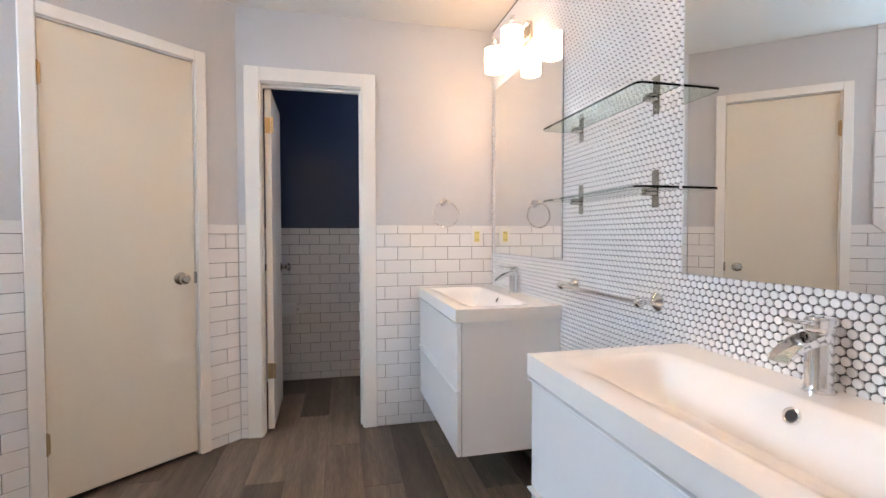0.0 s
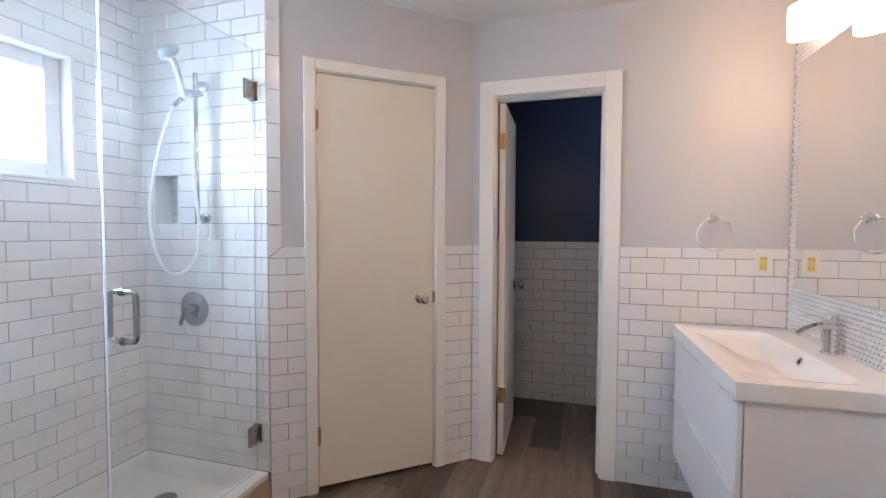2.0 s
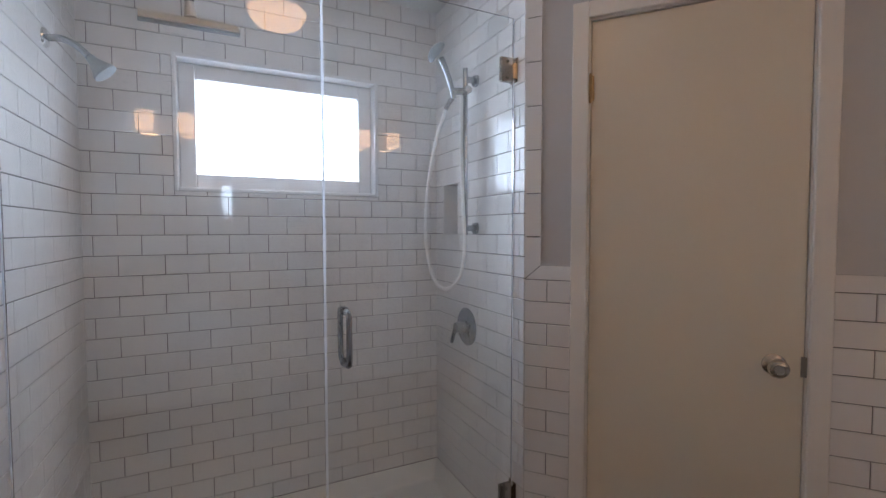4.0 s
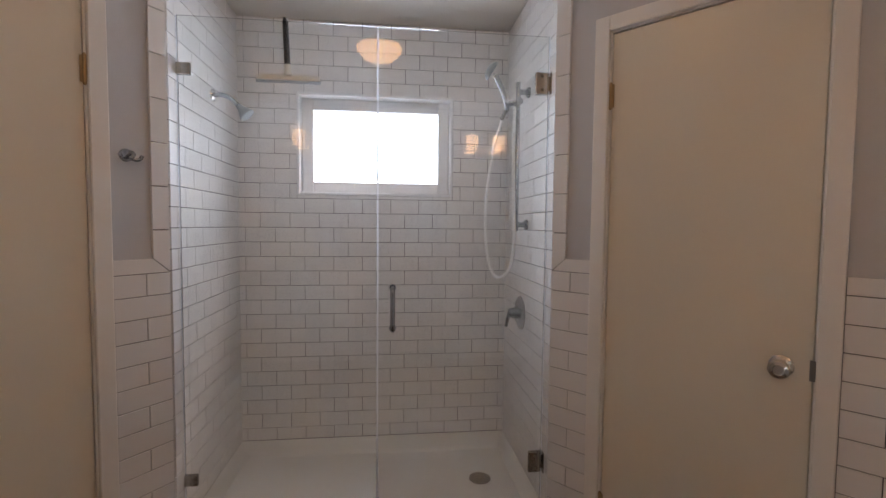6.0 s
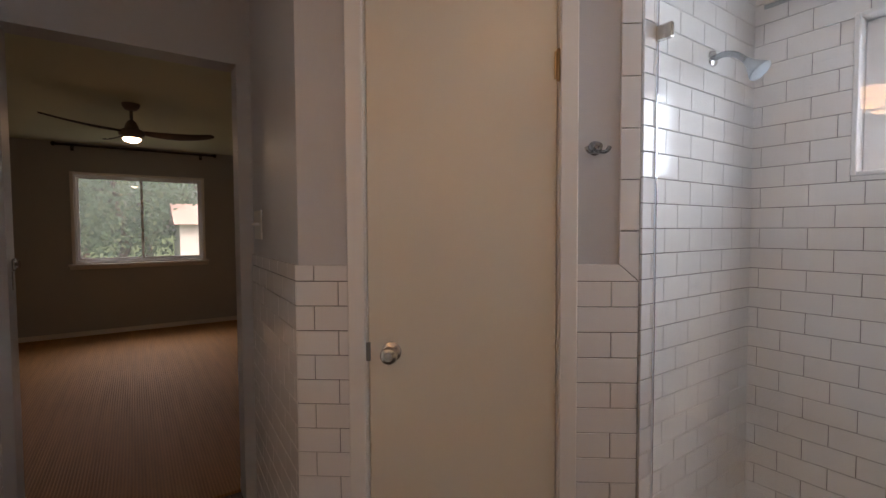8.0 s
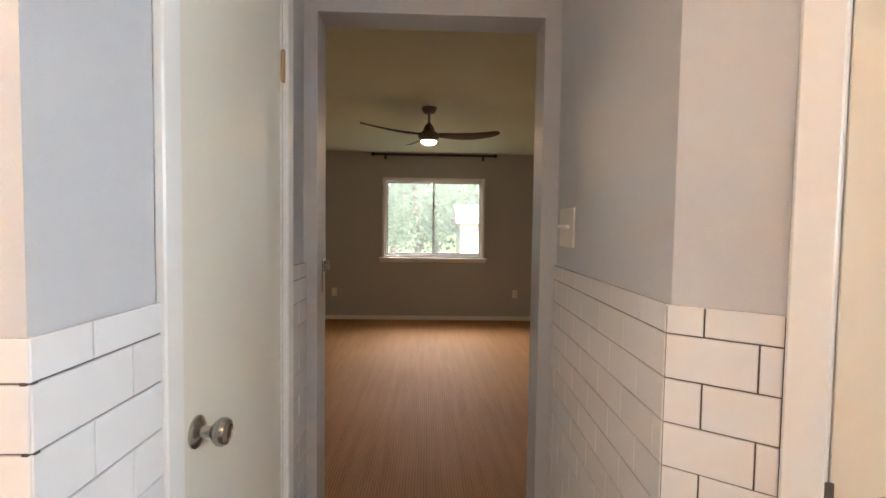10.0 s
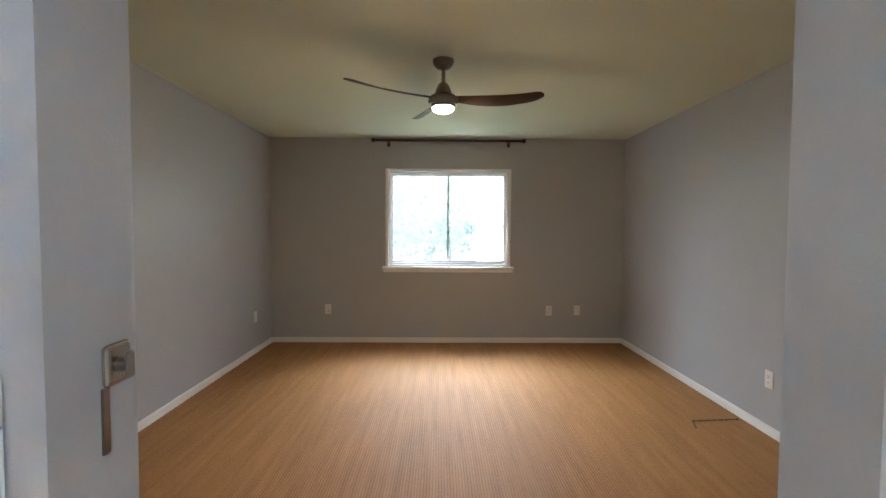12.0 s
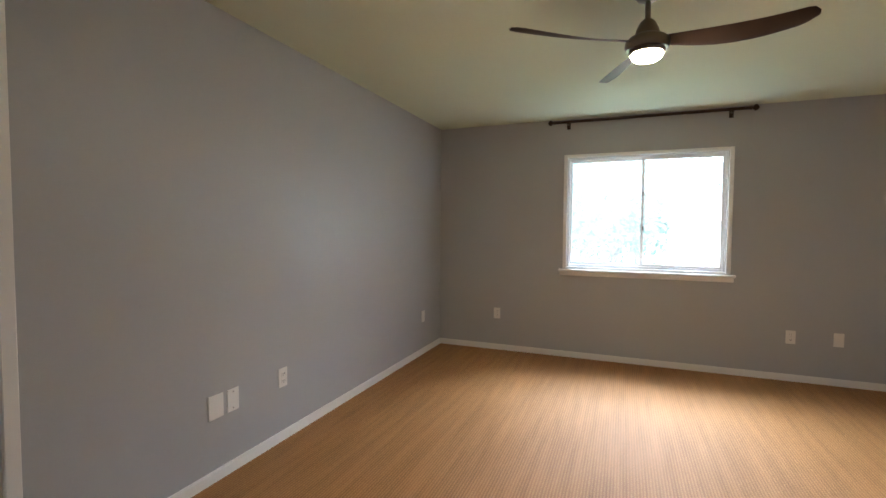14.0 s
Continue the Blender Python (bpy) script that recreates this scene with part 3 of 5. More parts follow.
for q in ((TD[0] + 0.0095, -0.075, 0, TD[0] + 0.020, -0.040, TH_D - 0.022), (TD[1] - 0.0135, -0.052, 0, TD[1] - 0.0095, -0.040, TH_D - 0.022), (TD[0] + 0.0095, -0.075, TH_D - 0.0215, TD[1] - 0.0095, -0.040, TH_D - 0.0095)):
    bx(bm, *q)
bm.transform(M_T)
structure("trim_toilet_door_stop", bm, TRIM, "white door stop")
s_hl0, s_hl1 = HD
casing("trim_passage_door", M_HL, s_hl0, s_hl1, DH)
closed_door("door_3", M_HL, s_hl0, s_hl1, 0, "closed cream flush passage door with nickel knob")
# toilet room's door, standing open into the toilet room
td = thing("door_4", pose(-0.330, YT + 0.066, 0, 0, 0, 92), "white flush door standing open into the toilet room", "door")
tagged(td, kind="structure")
part("leaf", box(0.0, 0.0, 0.012, 0.550, 0.035, 2.010, 0.002, 1), TRIM, td)
knob(td, 0.485, 0.0, 0.94, -1)
knob(td, 0.485, 0.035, 0.94, 1)
for z in (1.80, 0.36):
    part("hinge", bx(box(-0.004, 0.002, z - 0.045, -0.0005, 0.033, z + 0.045), -0.012, -0.012, z - 0.045, -0.0045, -0.001, z + 0.045), BRASS, td, "brass hinge leaf")
# bedroom door by the near corner, closed
m_bd, _ = on_wall((BED_L, BED_B), (BED_L, YN))
casing("trim_bedroom_door", m_bd, BDOOR[0] - BED_B, BDOOR[1] - BED_B, DH, w=0.043)
closed_door("door_5", m_bd, BDOOR[0] - BED_B, BDOOR[1] - BED_B, 1, "closed cream flush bedroom door with nickel knob", 0.062)

# ---- shower ----
pan = thing("shower_pan", Matrix(), "white acrylic shower pan with a round drain", "shower pan")
bm = bmesh.new()
# one moulded tray: its floor falls to the drain and sweeps up into the rim on all sides
px0, px1, py0, py1 = XB + 0.0105, -1.325, SL + 0.0105, SR - 0.0105
DRAIN = (-1.745, 1.79)


def tray_height(x, y):
    back = min(x - px0, y - py0, py1 - y)
    front = px1 - x
    z = 0.058 + 0.016 * min(math.hypot(x - DRAIN[0], y - DRAIN[1]) / 0.9, 1)
    q = max(0.0, 1 - back / 0.040)
    z = max(z, z + (0.150 - z) * q * q * (3 - 2 * q) if back < 0.040 else z)
    if front < 0.125:
        q = min(max((0.125 - front) / 0.045, 0), 1)
        z = max(z, z + (0.146 - z) * q * q * (3 - 2 * q))
    return z


gx = [px0 + (px1 - px0) * k / 90 for k in range(91)]
gy = [py0 + (py1 - py0) * k / 150 for k in range(151)]
tray = [[bm.verts.new((x, y, tray_height(x, y))) for y in gy] for x in gx]
for i in range(90):
    for j in range(150):
        bm.faces.new((tray[i][j], tray[i + 1][j], tray[i + 1][j + 1], tray[i][j + 1]))
edge = tray[0] + [c[-1] for c in tray[1:]] + tray[-1][-2::-1] + [c[0] for c in tray[-2:0:-1]]
foot = [bm.verts.new((v.co.x, v.co.y, 0)) for v in edge]
for k in range(len(edge)):
    j = (k + 1) % len(edge)
    bm.faces.new((edge[k], edge[j], foot[j], foot[k]))
bmesh.ops.recalc_face_normals(bm, faces=bm.faces)
part("basin", bm, PAN, pan, smooth=True)
d = part("drain", lathe(bmesh.new(), [(0.001, 0.0), (0.055, 0.0), (0.055, 0.003), (0.048, 0.005), (0.001, 0.005)], 32, pose(*DRAIN, 0.0585)), NICKEL, pan, "round satin metal drain grate", True)
for r, k in ((0.018, 6), (0.036, 12)):
    for i in range(k):
        a = 2 * math.pi * i / k
        part("drain_hole", lathe(bmesh.new(), [(0.001, 0), (0.0045, 0), (0.0045, 0.0007), (0.001, 0.0007)], 8, pose(DRAIN[0] + r * math.cos(a), DRAIN[1] + r * math.sin(a), 0.0636)), SLOT, d)
strip = tagged(new("threshold_strip", link_mesh("threshold_strip", box(-1.324, SL + 0.03, 0.0, -1.314, SR - 0.012, 0.128, 0.003, 1), RAW_WOOD)), "bare wood strip along the front of the shower pan", "trim strip")

XG = -1.382
screen = thing("shower_screen", Matrix(), "frameless clear glass shower screen with chrome clips", "shower screen")
SEAM = 1.281
fixed = part("fixed_panel", box(XG - 0.005, SL + 0.016, 0.149, XG + 0.005, SEAM - 0.002, 2.13, 0.001, 1), GLASS, screen, "fixed clear glass panel")
gdoor = part("glass_door", box(XG - 0.005, SEAM + 0.002, 0.153, XG + 0.005, SR - 0.018, 2.13, 0.001, 1), GLASS, screen, "hinged clear glass door")
fixed.visible_shadow = False
# added milky strips imitate the light caught in the polished glass edges
part("seal_strip", box(XG + 0.0054, SEAM - 0.004, 0.153, XG + 0.0066, SEAM + 0.004, 2.128), BRIGHT_EDGE, screen, "milky strip for the bright glass edge between the panes")
part("seal_strip", box(XG - 0.004, SL + 0.0125, 0.151, XG + 0.004, SL + 0.0155, 2.128), BRIGHT_EDGE, screen, "milky strip for the bright glass edge at the wall")
part("seal_strip", box(XG - 0.004, SR - 0.0178, 0.153, XG + 0.004, SR - 0.0155, 2.128), BRIGHT_EDGE, screen, "milky strip for the bright glass edge at the wall")
gdoor.visible_shadow = False
for z in (0.328, 1.932):
    c = part("clip", box(XG - 0.011, SL + 0.011, z - 0.023, XG + 0.011, SL + 0.062, z + 0.023, 0.003, 2), NICKEL, screen, "square nickel wall clip")
for z in (0.333, 1.938):
    bm = bmesh.new()
    bx(bm, XG - 0.011, SR - 0.074, z - 0.045, XG + 0.011, SR - 0.022, z + 0.045, 0.003, 2)
    bx(bm, XG - 0.009, SR - 0.0215, z - 0.028, XG + 0.009, SR - 0.014, z + 0.028)
    bx(bm, XG - 0.026, SR - 0.0138, z - 0.045, XG + 0.026, SR - 0.0108, z + 0.045, 0.001, 1)
    h = part("glass_hinge", bm, NICKEL, screen, "square nickel glass hinge")
    for dz in (-0.028, 0.028):
        part("screw", lathe(bmesh.new(), [(0.001, 0), (0.006, 0), (0.005, 0.003), (0.001, 0.003)], 12, Matrix.Translation((XG + 0.011, SR - 0.048, z + dz)) @ Matrix.Rotation(radians(90), 4, "Y")), STEEL_DARK, h)
# pull handle, on both faces of the glass
bm = bmesh.new()
yh, z0, z1, out = 1.342, 0.926, 1.092, 0.055
for sgn in (1, -1):
    x0 = XG + sgn * 0.0055
    pts = [(x0, yh, z0)] + [(x0 + sgn * (out - 0.02 + 0.02 * math.sin(radians(a))), yh, z0 + 0.02 - 0.02 * math.cos(radians(a))) for a in range(0, 91, 15)]
    pts += [(x0 + sgn * (out - 0.02 + 0.02 * math.cos(radians(a))), yh, z1 - 0.02 + 0.02 * math.sin(radians(a))) for a in range(0, 91, 15)] + [(x0, yh, z1)]
    tube(bm, pts, 0.0095, 14)
    for z in (z0, z1):
        lathe(bm, [(0.001, 0), (0.014, 0), (0.014, 0.004), (0.001, 0.004)], 18, Matrix.Translation((x0, yh, z)) @ Matrix.Rotation(radians(90 * sgn), 4, "Y"))
part("pull_handle", bm, SATIN_CHROME, screen, "chrome D-shaped pull handle", True)

sq = thing("squeegee", pose(-1.398, 0.932, 1.921), "white squeegee with black handle hung over the glass", "squeegee")
bm = bx(bmesh.new(), -0.006, -0.122, -0.010, 0.004, 0.122, 0.008, 0.002, 1)
tube(bm, [(0, 0, 0.008), (0, -0.002, 0.05)], [0.016, 0.011], 12)
part("blade_holder", bm, PLASTIC, sq)
part("blade", box(-0.009, -0.124, -0.020, -0.0062, 0.124, 0.002), GREY_PLASTIC, sq, "thin rubber blade")
part("handle", tube(bmesh.new(), smooth_path([(0, -0.002, 0.05), (0.001, -0.004, 0.10), (0.001, -0.006, 0.15), (0.001, -0.008, 0.19), (0.006, -0.008, 0.215), (0.012, -0.008, 0.2175), (0.020, -0.008, 0.2165), (0.026, -0.008, 0.205)], 4), [0.0115] * 17 + [0.006] * 12, 12), BLACK, sq, "black rubber handle", True)

# hand shower on its slide bar, on the valve wall
hs = thing("hand_shower_set", pose(-1.665, SR - 0.011, 0), "chrome slide bar with hand shower and white hose", "hand shower")
bm = tube(bmesh.new(), [(0, -0.055, 1.325), (0, -0.055, 2.03)], 0.0105, 16)
for z in (1.355, 1.985):
    tube(bm, [(0, 0, z), (0, -0.012, z), (0, -0.014, z), (0, -0.055, z)], [0.026, 0.024, 0.013, 0.013], 18)
part("slide_bar", bm, SATIN_CHROME, hs, smooth=True)
bm = tube(bmesh.new(), [(0.030, -0.055, 1.935), (-0.030, -0.055, 1.935)], 0.016, 16)
tube(bm, [(0, -0.06, 1.935), (-0.012, -0.115, 1.930)], [0.014, 0.015], 14)
part("slider", bm, SATIN_CHROME, hs, "chrome slider clamp", True)
wand = smooth_path([(-0.012, -0.105, 1.90), (-0.012, -0.113, 1.94), (-0.013, -0.138, 2.01), (-0.014, -0.165, 2.062)], 5)
part("wand", tube(bmesh.new(), wand, [0.010 + 0.004 * i / 15 for i in range(16)], 14), SATIN_CHROME, hs, smooth=True)
m = Matrix.Translation((-0.014, -0.184, 2.082)) @ Matrix.Rotation(radians(58), 4, "X")
part("spray_head", lathe(bmesh.new(), [(0.001, 0.024), (0.022, 0.022), (0.040, 0.012), (0.047, 0.0), (0.046, -0.008), (0.001, -0.010)], 28, m), GREY_PLASTIC, hs, "round grey spray head", True)
part("hose_nut", tube(bmesh.new(), smooth_path([(-0.011, -0.104, 1.905), (-0.030, -0.112, 1.895), (-0.058, -0.120, 1.868)], 4), [0.011] * 5 + [0.0095] * 4, 12), STEEL_DARK, hs, "dark grey hose nut", True)
hose = smooth_path([(-0.052, -0.118, 1.876), (-0.075, -0.122, 1.84), (-0.100, -0.150, 1.72), (-0.145, -0.172, 1.48), (-0.150, -0.170, 1.27), (-0.11, -0.150, 1.130), (-0.055, -0.120, 1.092),
                    (0.005, -0.085, 1.15), (0.022, -0.07, 1.29), (0.006, -0.072, 1.50), (0.0, -0.074, 1.72), (0.0, -0.073, 1.915)], 10)
part("hose", tube(bmesh.new(), hose, 0.0076, 10), WHITE_HOSE, hs, "white flexible hose", True)

valve = thing("shower_valve", pose(-1.747, SR - 0.011, 0.910), "round grey-chrome shower valve plate with lever", "shower valve")
ry = Matrix.Rotation(radians(90), 4, "X")
part("plate", lathe(bmesh.new(), [(0.001, 0), (0.085, 0), (0.085, 0.004), (0.075, 0.011), (0.040, 0.017), (0.001, 0.017)], 40, ry), SATIN_CHROME, valve, smooth=True)
bm = lathe(bmesh.new(), [(0.001, 0.017), (0.030, 0.017), (0.026, 0.040), (0.022, 0.062), (0.001, 0.064)], 28, ry)
tube(bm, smooth_path([(0, -0.052, 0), (-0.012, -0.062, -0.025), (-0.020, -0.068, -0.070)], 5), [0.012] * 4 + [0.009] * 7, 12)
part("lever", bm, SATIN_CHROME, valve, "curved chrome lever", True)

head = thing("overhead_shower", pose(-1.735, SL + 0.011, 1.930), "small chrome shower head on a bent arm", "shower")
part("flange", lathe(bmesh.new(), [(0.001, 0), (0.030, 0), (0.027, 0.007), (0.012, 0.012), (0.001, 0.012)], 24, Matrix.Rotation(radians(-90), 4, "X")), CHROME, head, smooth=True)
armp = smooth_path([(0, 0.005, 0), (0, 0.04, 0.004), (0, 0.078, -0.010), (0, 0.108, -0.038)], 5)
part("arm", tube(bmesh.new(), armp, 0.0105, 14), SATIN_CHROME, head, smooth=True)
mm = Matrix.Translation((0, 0.117, -0.048)) @ Matrix.Rotation(radians(42 + 180), 4, "X")
part("spray_head", lathe(bmesh.new(), [(0.001, -0.012), (0.013, -0.010), (0.016, 0.006), (0.030, 0.034), (0.037, 0.046), (0.036, 0.052), (0.001, 0.053)], 28, mm), GREY_PLASTIC, head, "grey-faced spray head", True)

# niche in the valve wall
m, _ = on_wall((-1.315, SR), (XB, SR))
bm = bmesh.new()
a, b, c, e = NICHE
bx(bm, a - 0.01, -0.105, c - 0.01, b + 0.01, -0.092, e + 0.01)
bm.transform(m)
structure("wall_niche_back", bm, TILE, "tiled back of the shower niche")
bm = bmesh.new()
for q in ((a + 0.0005, -0.0915, c + 0.0005, b - 0.0005, 0.0095, c + 0.008), (a + 0.0005, -0.0915, e - 0.008, b - 0.0005, 0.0095, e - 0.0005), (a + 0.0005, -0.0915, c + 0.0085, a + 0.008, 0.0095, e - 0.0085), (b - 0.008, -0.0915, c + 0.0085, b - 0.0005, 0.0095, e - 0.0085)):
    bx(bm, *q)
bm.transform(m)
structure("trim_niche", bm, TILE, "white tile lining of the shower niche")

# ---- windows ----
def slider_window(name, m, w, h, label, glass_mat, frame=0.035, two=True):
    """Frame in the opening's own plane: x along, y into the room, from a corner at the bottom."""
    t = thing(name, m, label, "window")
    tagged(t, kind="structure")
    bm = bmesh.new()
    f = frame
    bx(bm, 0.001, -0.07, 0.001, f, -0.02, h - 0.001, 0.003, 1)
    bx(bm, w - f, -0.07, 0.001, w - 0.001, -0.02, h - 0.001, 0.003, 1)
    bx(bm, f + 0.0005, -0.07, 0.001, w - f - 0.0005, -0.021, f, 0.003, 1)
    bx(bm, f + 0.0005, -0.07, h - f, w - f - 0.0005, -0.021, h - 0.001, 0.003, 1)
    part("window_frame", bm, VINYL, t)
    if two:
        for i, (p, q, y) in enumerate(((f, w / 2 + 0.014, -0.045), (w / 2 - 0.014, w - f, -0.066))):
            g = 0.020
            bm = bmesh.new()
            bx(bm, p, y, f, p + g, y + 0.018, h - f)
            bx(bm, q - g, y, f, q, y + 0.018, h - f)
            bx(bm, p + g, y, f, q - g, y + 0.018, f + g)
            bx(bm, p + g, y, h - f - g, q - g, y + 0.018, h - f)
            sash = part("sash", bm, VINYL, t)
            pane = part("pane", box(p + g, y + 0.007, f + g, q - g, y + 0.011, h - f - g), glass_mat, sash)
            pane.visible_shadow = False
        for z in (0.36, 0.66):
            part("latch", box(w / 2 - 0.016, -0.0268, h * z - 0.022, w / 2 + 0.004, -0.015, h * z + 0.022, 0.003, 1), STEEL_DARK, t, "small dark sash latch")
    else:
        pane = part("pane", box(f, -0.052, f, w - f, -0.047, h - f), glass_mat, t)
        pane.visible_shadow = False
    return t


FROST = bpy.data.materials.new("frosted_glass")
FROST.use_nodes = True
fb = FROST.node_tree.nodes["Principled BSDF"]
fb.inputs["Base Color"].default_value = (0.97, 0.985, 1, 1)
fb.inputs["Roughness"].default_value = 0.45
fb.inputs["Transmission Weight"].default_value = 1.0
slider_window("window_1", M_SB @ Matrix.Translation((SW[0] + 0.004, -0.03, SW[2] + 0.004)), SW[1] - SW[0] - 0.008, SW[3] - SW[2] - 0.008, "white vinyl shower window with frosted pane", FROST, 0.062, False)
bm = bmesh.new()
a, b, c, e = SW
for q in ((a - 0.012, -0.118, c - 0.012, a + 0.0035, 0.016, e + 0.012), (b - 0.0035, -0.118, c - 0.012, b + 0.012, 0.016, e + 0.012), (a + 0.004, -0.118, c - 0.012, b - 0.004, 0.016, c + 0.0035), (a + 0.004, -0.118, e - 0.0035, b - 0.004, 0.016, e + 0.012)):
    bx(bm, *q, 0.003, 1)
bm.transform(M_SB)
structure("trim_shower_window", bm, VINYL, "white trim lining the shower window")

m_bw, _ = on_wall((BED_R, BED_B), (BED_L, BED_B))
slider_window("window_2", m_bw @ Matrix.Translation((BWIN[0] - BED_R, -0.01, BWIN[2])), BWIN[1] - BWIN[0], BWIN[3] - BWIN[2], "white vinyl two-pane sliding window onto a garden", PANE, 0.026)
bm = bmesh.new()
s0, s1, z0, z1 = BWIN[0] - BED_R, BWIN[1] - BED_R, BWIN[2], BWIN[3]
bx(bm, s0 - 0.034, 0, z0 - 0.018, s0 + 0.003, 0.016, z1 + 0.030, 0.003, 1)
bx(bm, s1 - 0.003, 0, z0 - 0.018, s1 + 0.034, 0.016, z1 + 0.030, 0.003, 1)
bx(bm, s0 + 0.0035, 0, z1 - 0.003, s1 - 0.0035, 0.0155, z1 + 0.030, 0.003, 1)
bx(bm, s0 + 0.0035, 0, z0 - 0.018, s1 - 0.0035, 0.0155, z0 + 0.003, 0.003, 1)
bx(bm, s0 - 0.072, 0, z0 - 0.048, s1 + 0.072, 0.050, z0 - 0.022, 0.006, 2)
bx(bm, s0 - 0.062, 0, z0 - 0.090, s1 + 0.062, 0.014, z0 - 0.0482, 0.004, 1)
bm.transform(m_bw)
structure("trim_window_2", bm, TRIM, "white window casing with sill")

rod = thing("curtain_rod", pose(0, BED_B, 2.40), "dark bronze curtain rod with finials, no curtain", "curtain rod")
part("pole", tube(bmesh.new(), [(-0.945, 0.07, 0), (0.735, 0.07, 0)], 0.0145, 14), BRONZE, rod, smooth=True)
for x, sg in ((-0.945, -1), (0.735, 1)):
    mm = Matrix.Translation((x, 0.07, 0)) @ Matrix.Rotation(radians(90 * sg), 4, "Y")
    part("finial", lathe(bmesh.new(), [(0.001, -0.004), (0.019, -0.004), (0.019, 0.006), (0.011, 0.012), (0.024, 0.024), (0.029, 0.036), (0.022, 0.050), (0.009, 0.060), (0.001, 0.061)], 20, mm), BRONZE, rod, smooth=True)
for x in (-0.81, 0.60):
    bm = bx(bmesh.new(), x - 0.017, 0, -0.062, x + 0.017, 0.008, 0.010)
    bx(bm, x - 0.009, 0.008, -0.026, x + 0.009, 0.078, -0.0152)
    part("bracket", bm, BRONZE, rod)


# ---- vanities ----
def basin_mesh(w, d, h):
    """A thick ceramic slab with a wide sunken bowl; x along the wall, y into the room."""
    nx, ny = 56, 36
    bm = bmesh.new()

    def depth(u, v):
        def ramp(t, a, b):
            t = min(max((t - a) / (b - a), 0), 1)
            return t * t * (3 - 2 * t)
        ex = min(u - 0.070, w - 0.070 - u)
        front, back = d - 0.045 - v, v - 0.125
        return -0.105 * ramp(ex, 0, 0.09) * ramp(front, -0.015, 0.26) * ramp(back, 0, 0.05)
    grid = [[bm.verts.new((w * i / nx, d * j / ny, h + depth(w * i / nx, d * j / ny))) for i in range(nx + 1)] for j in range(ny + 1)]
    for j in range(ny):
        for i in range(nx):
            bm.faces.new((grid[j][i], grid[j][i + 1], grid[j + 1][i + 1], grid[j + 1][i]))
    rim = [grid[0][i] for i in range(nx + 1)] + [grid[j][nx] for j in range(1, ny + 1)] + [grid[ny][i] for i in range(nx - 1, -1, -1)] + [grid[j][0] for j in range(ny - 1, 0, -1)]
    low = [bm.verts.new((v.co.x, v.co.y, 0.0)) for v in rim]
    inner = [bm.verts.new((min(max(v.co.x, 0.02), w - 0.02), min(max(v.co.y, 0.02), d - 0.02), 0.0)) for v in rim]
    n = len(rim)
    edges = []
    for k in range(n):
        bm.faces.new((rim[k], rim[(k + 1) % n], low[(k + 1) % n], low[k]))
        f = [low[k], low[(k + 1) % n], inner[(k + 1) % n], inner[k]]
        bm.faces.new(f)
    bm.edges.ensure_lookup_table()
    es = [e for e in bm.edges if (e.verts[0] in rim and e.verts[1] in rim and e.is_manifold and abs(e.calc_face_angle(0)) > 1.2)]
    bmesh.ops.bevel(bm, geom=es, offset=0.004, segments=2, affect="EDGES", profile=0.5)
    return bm


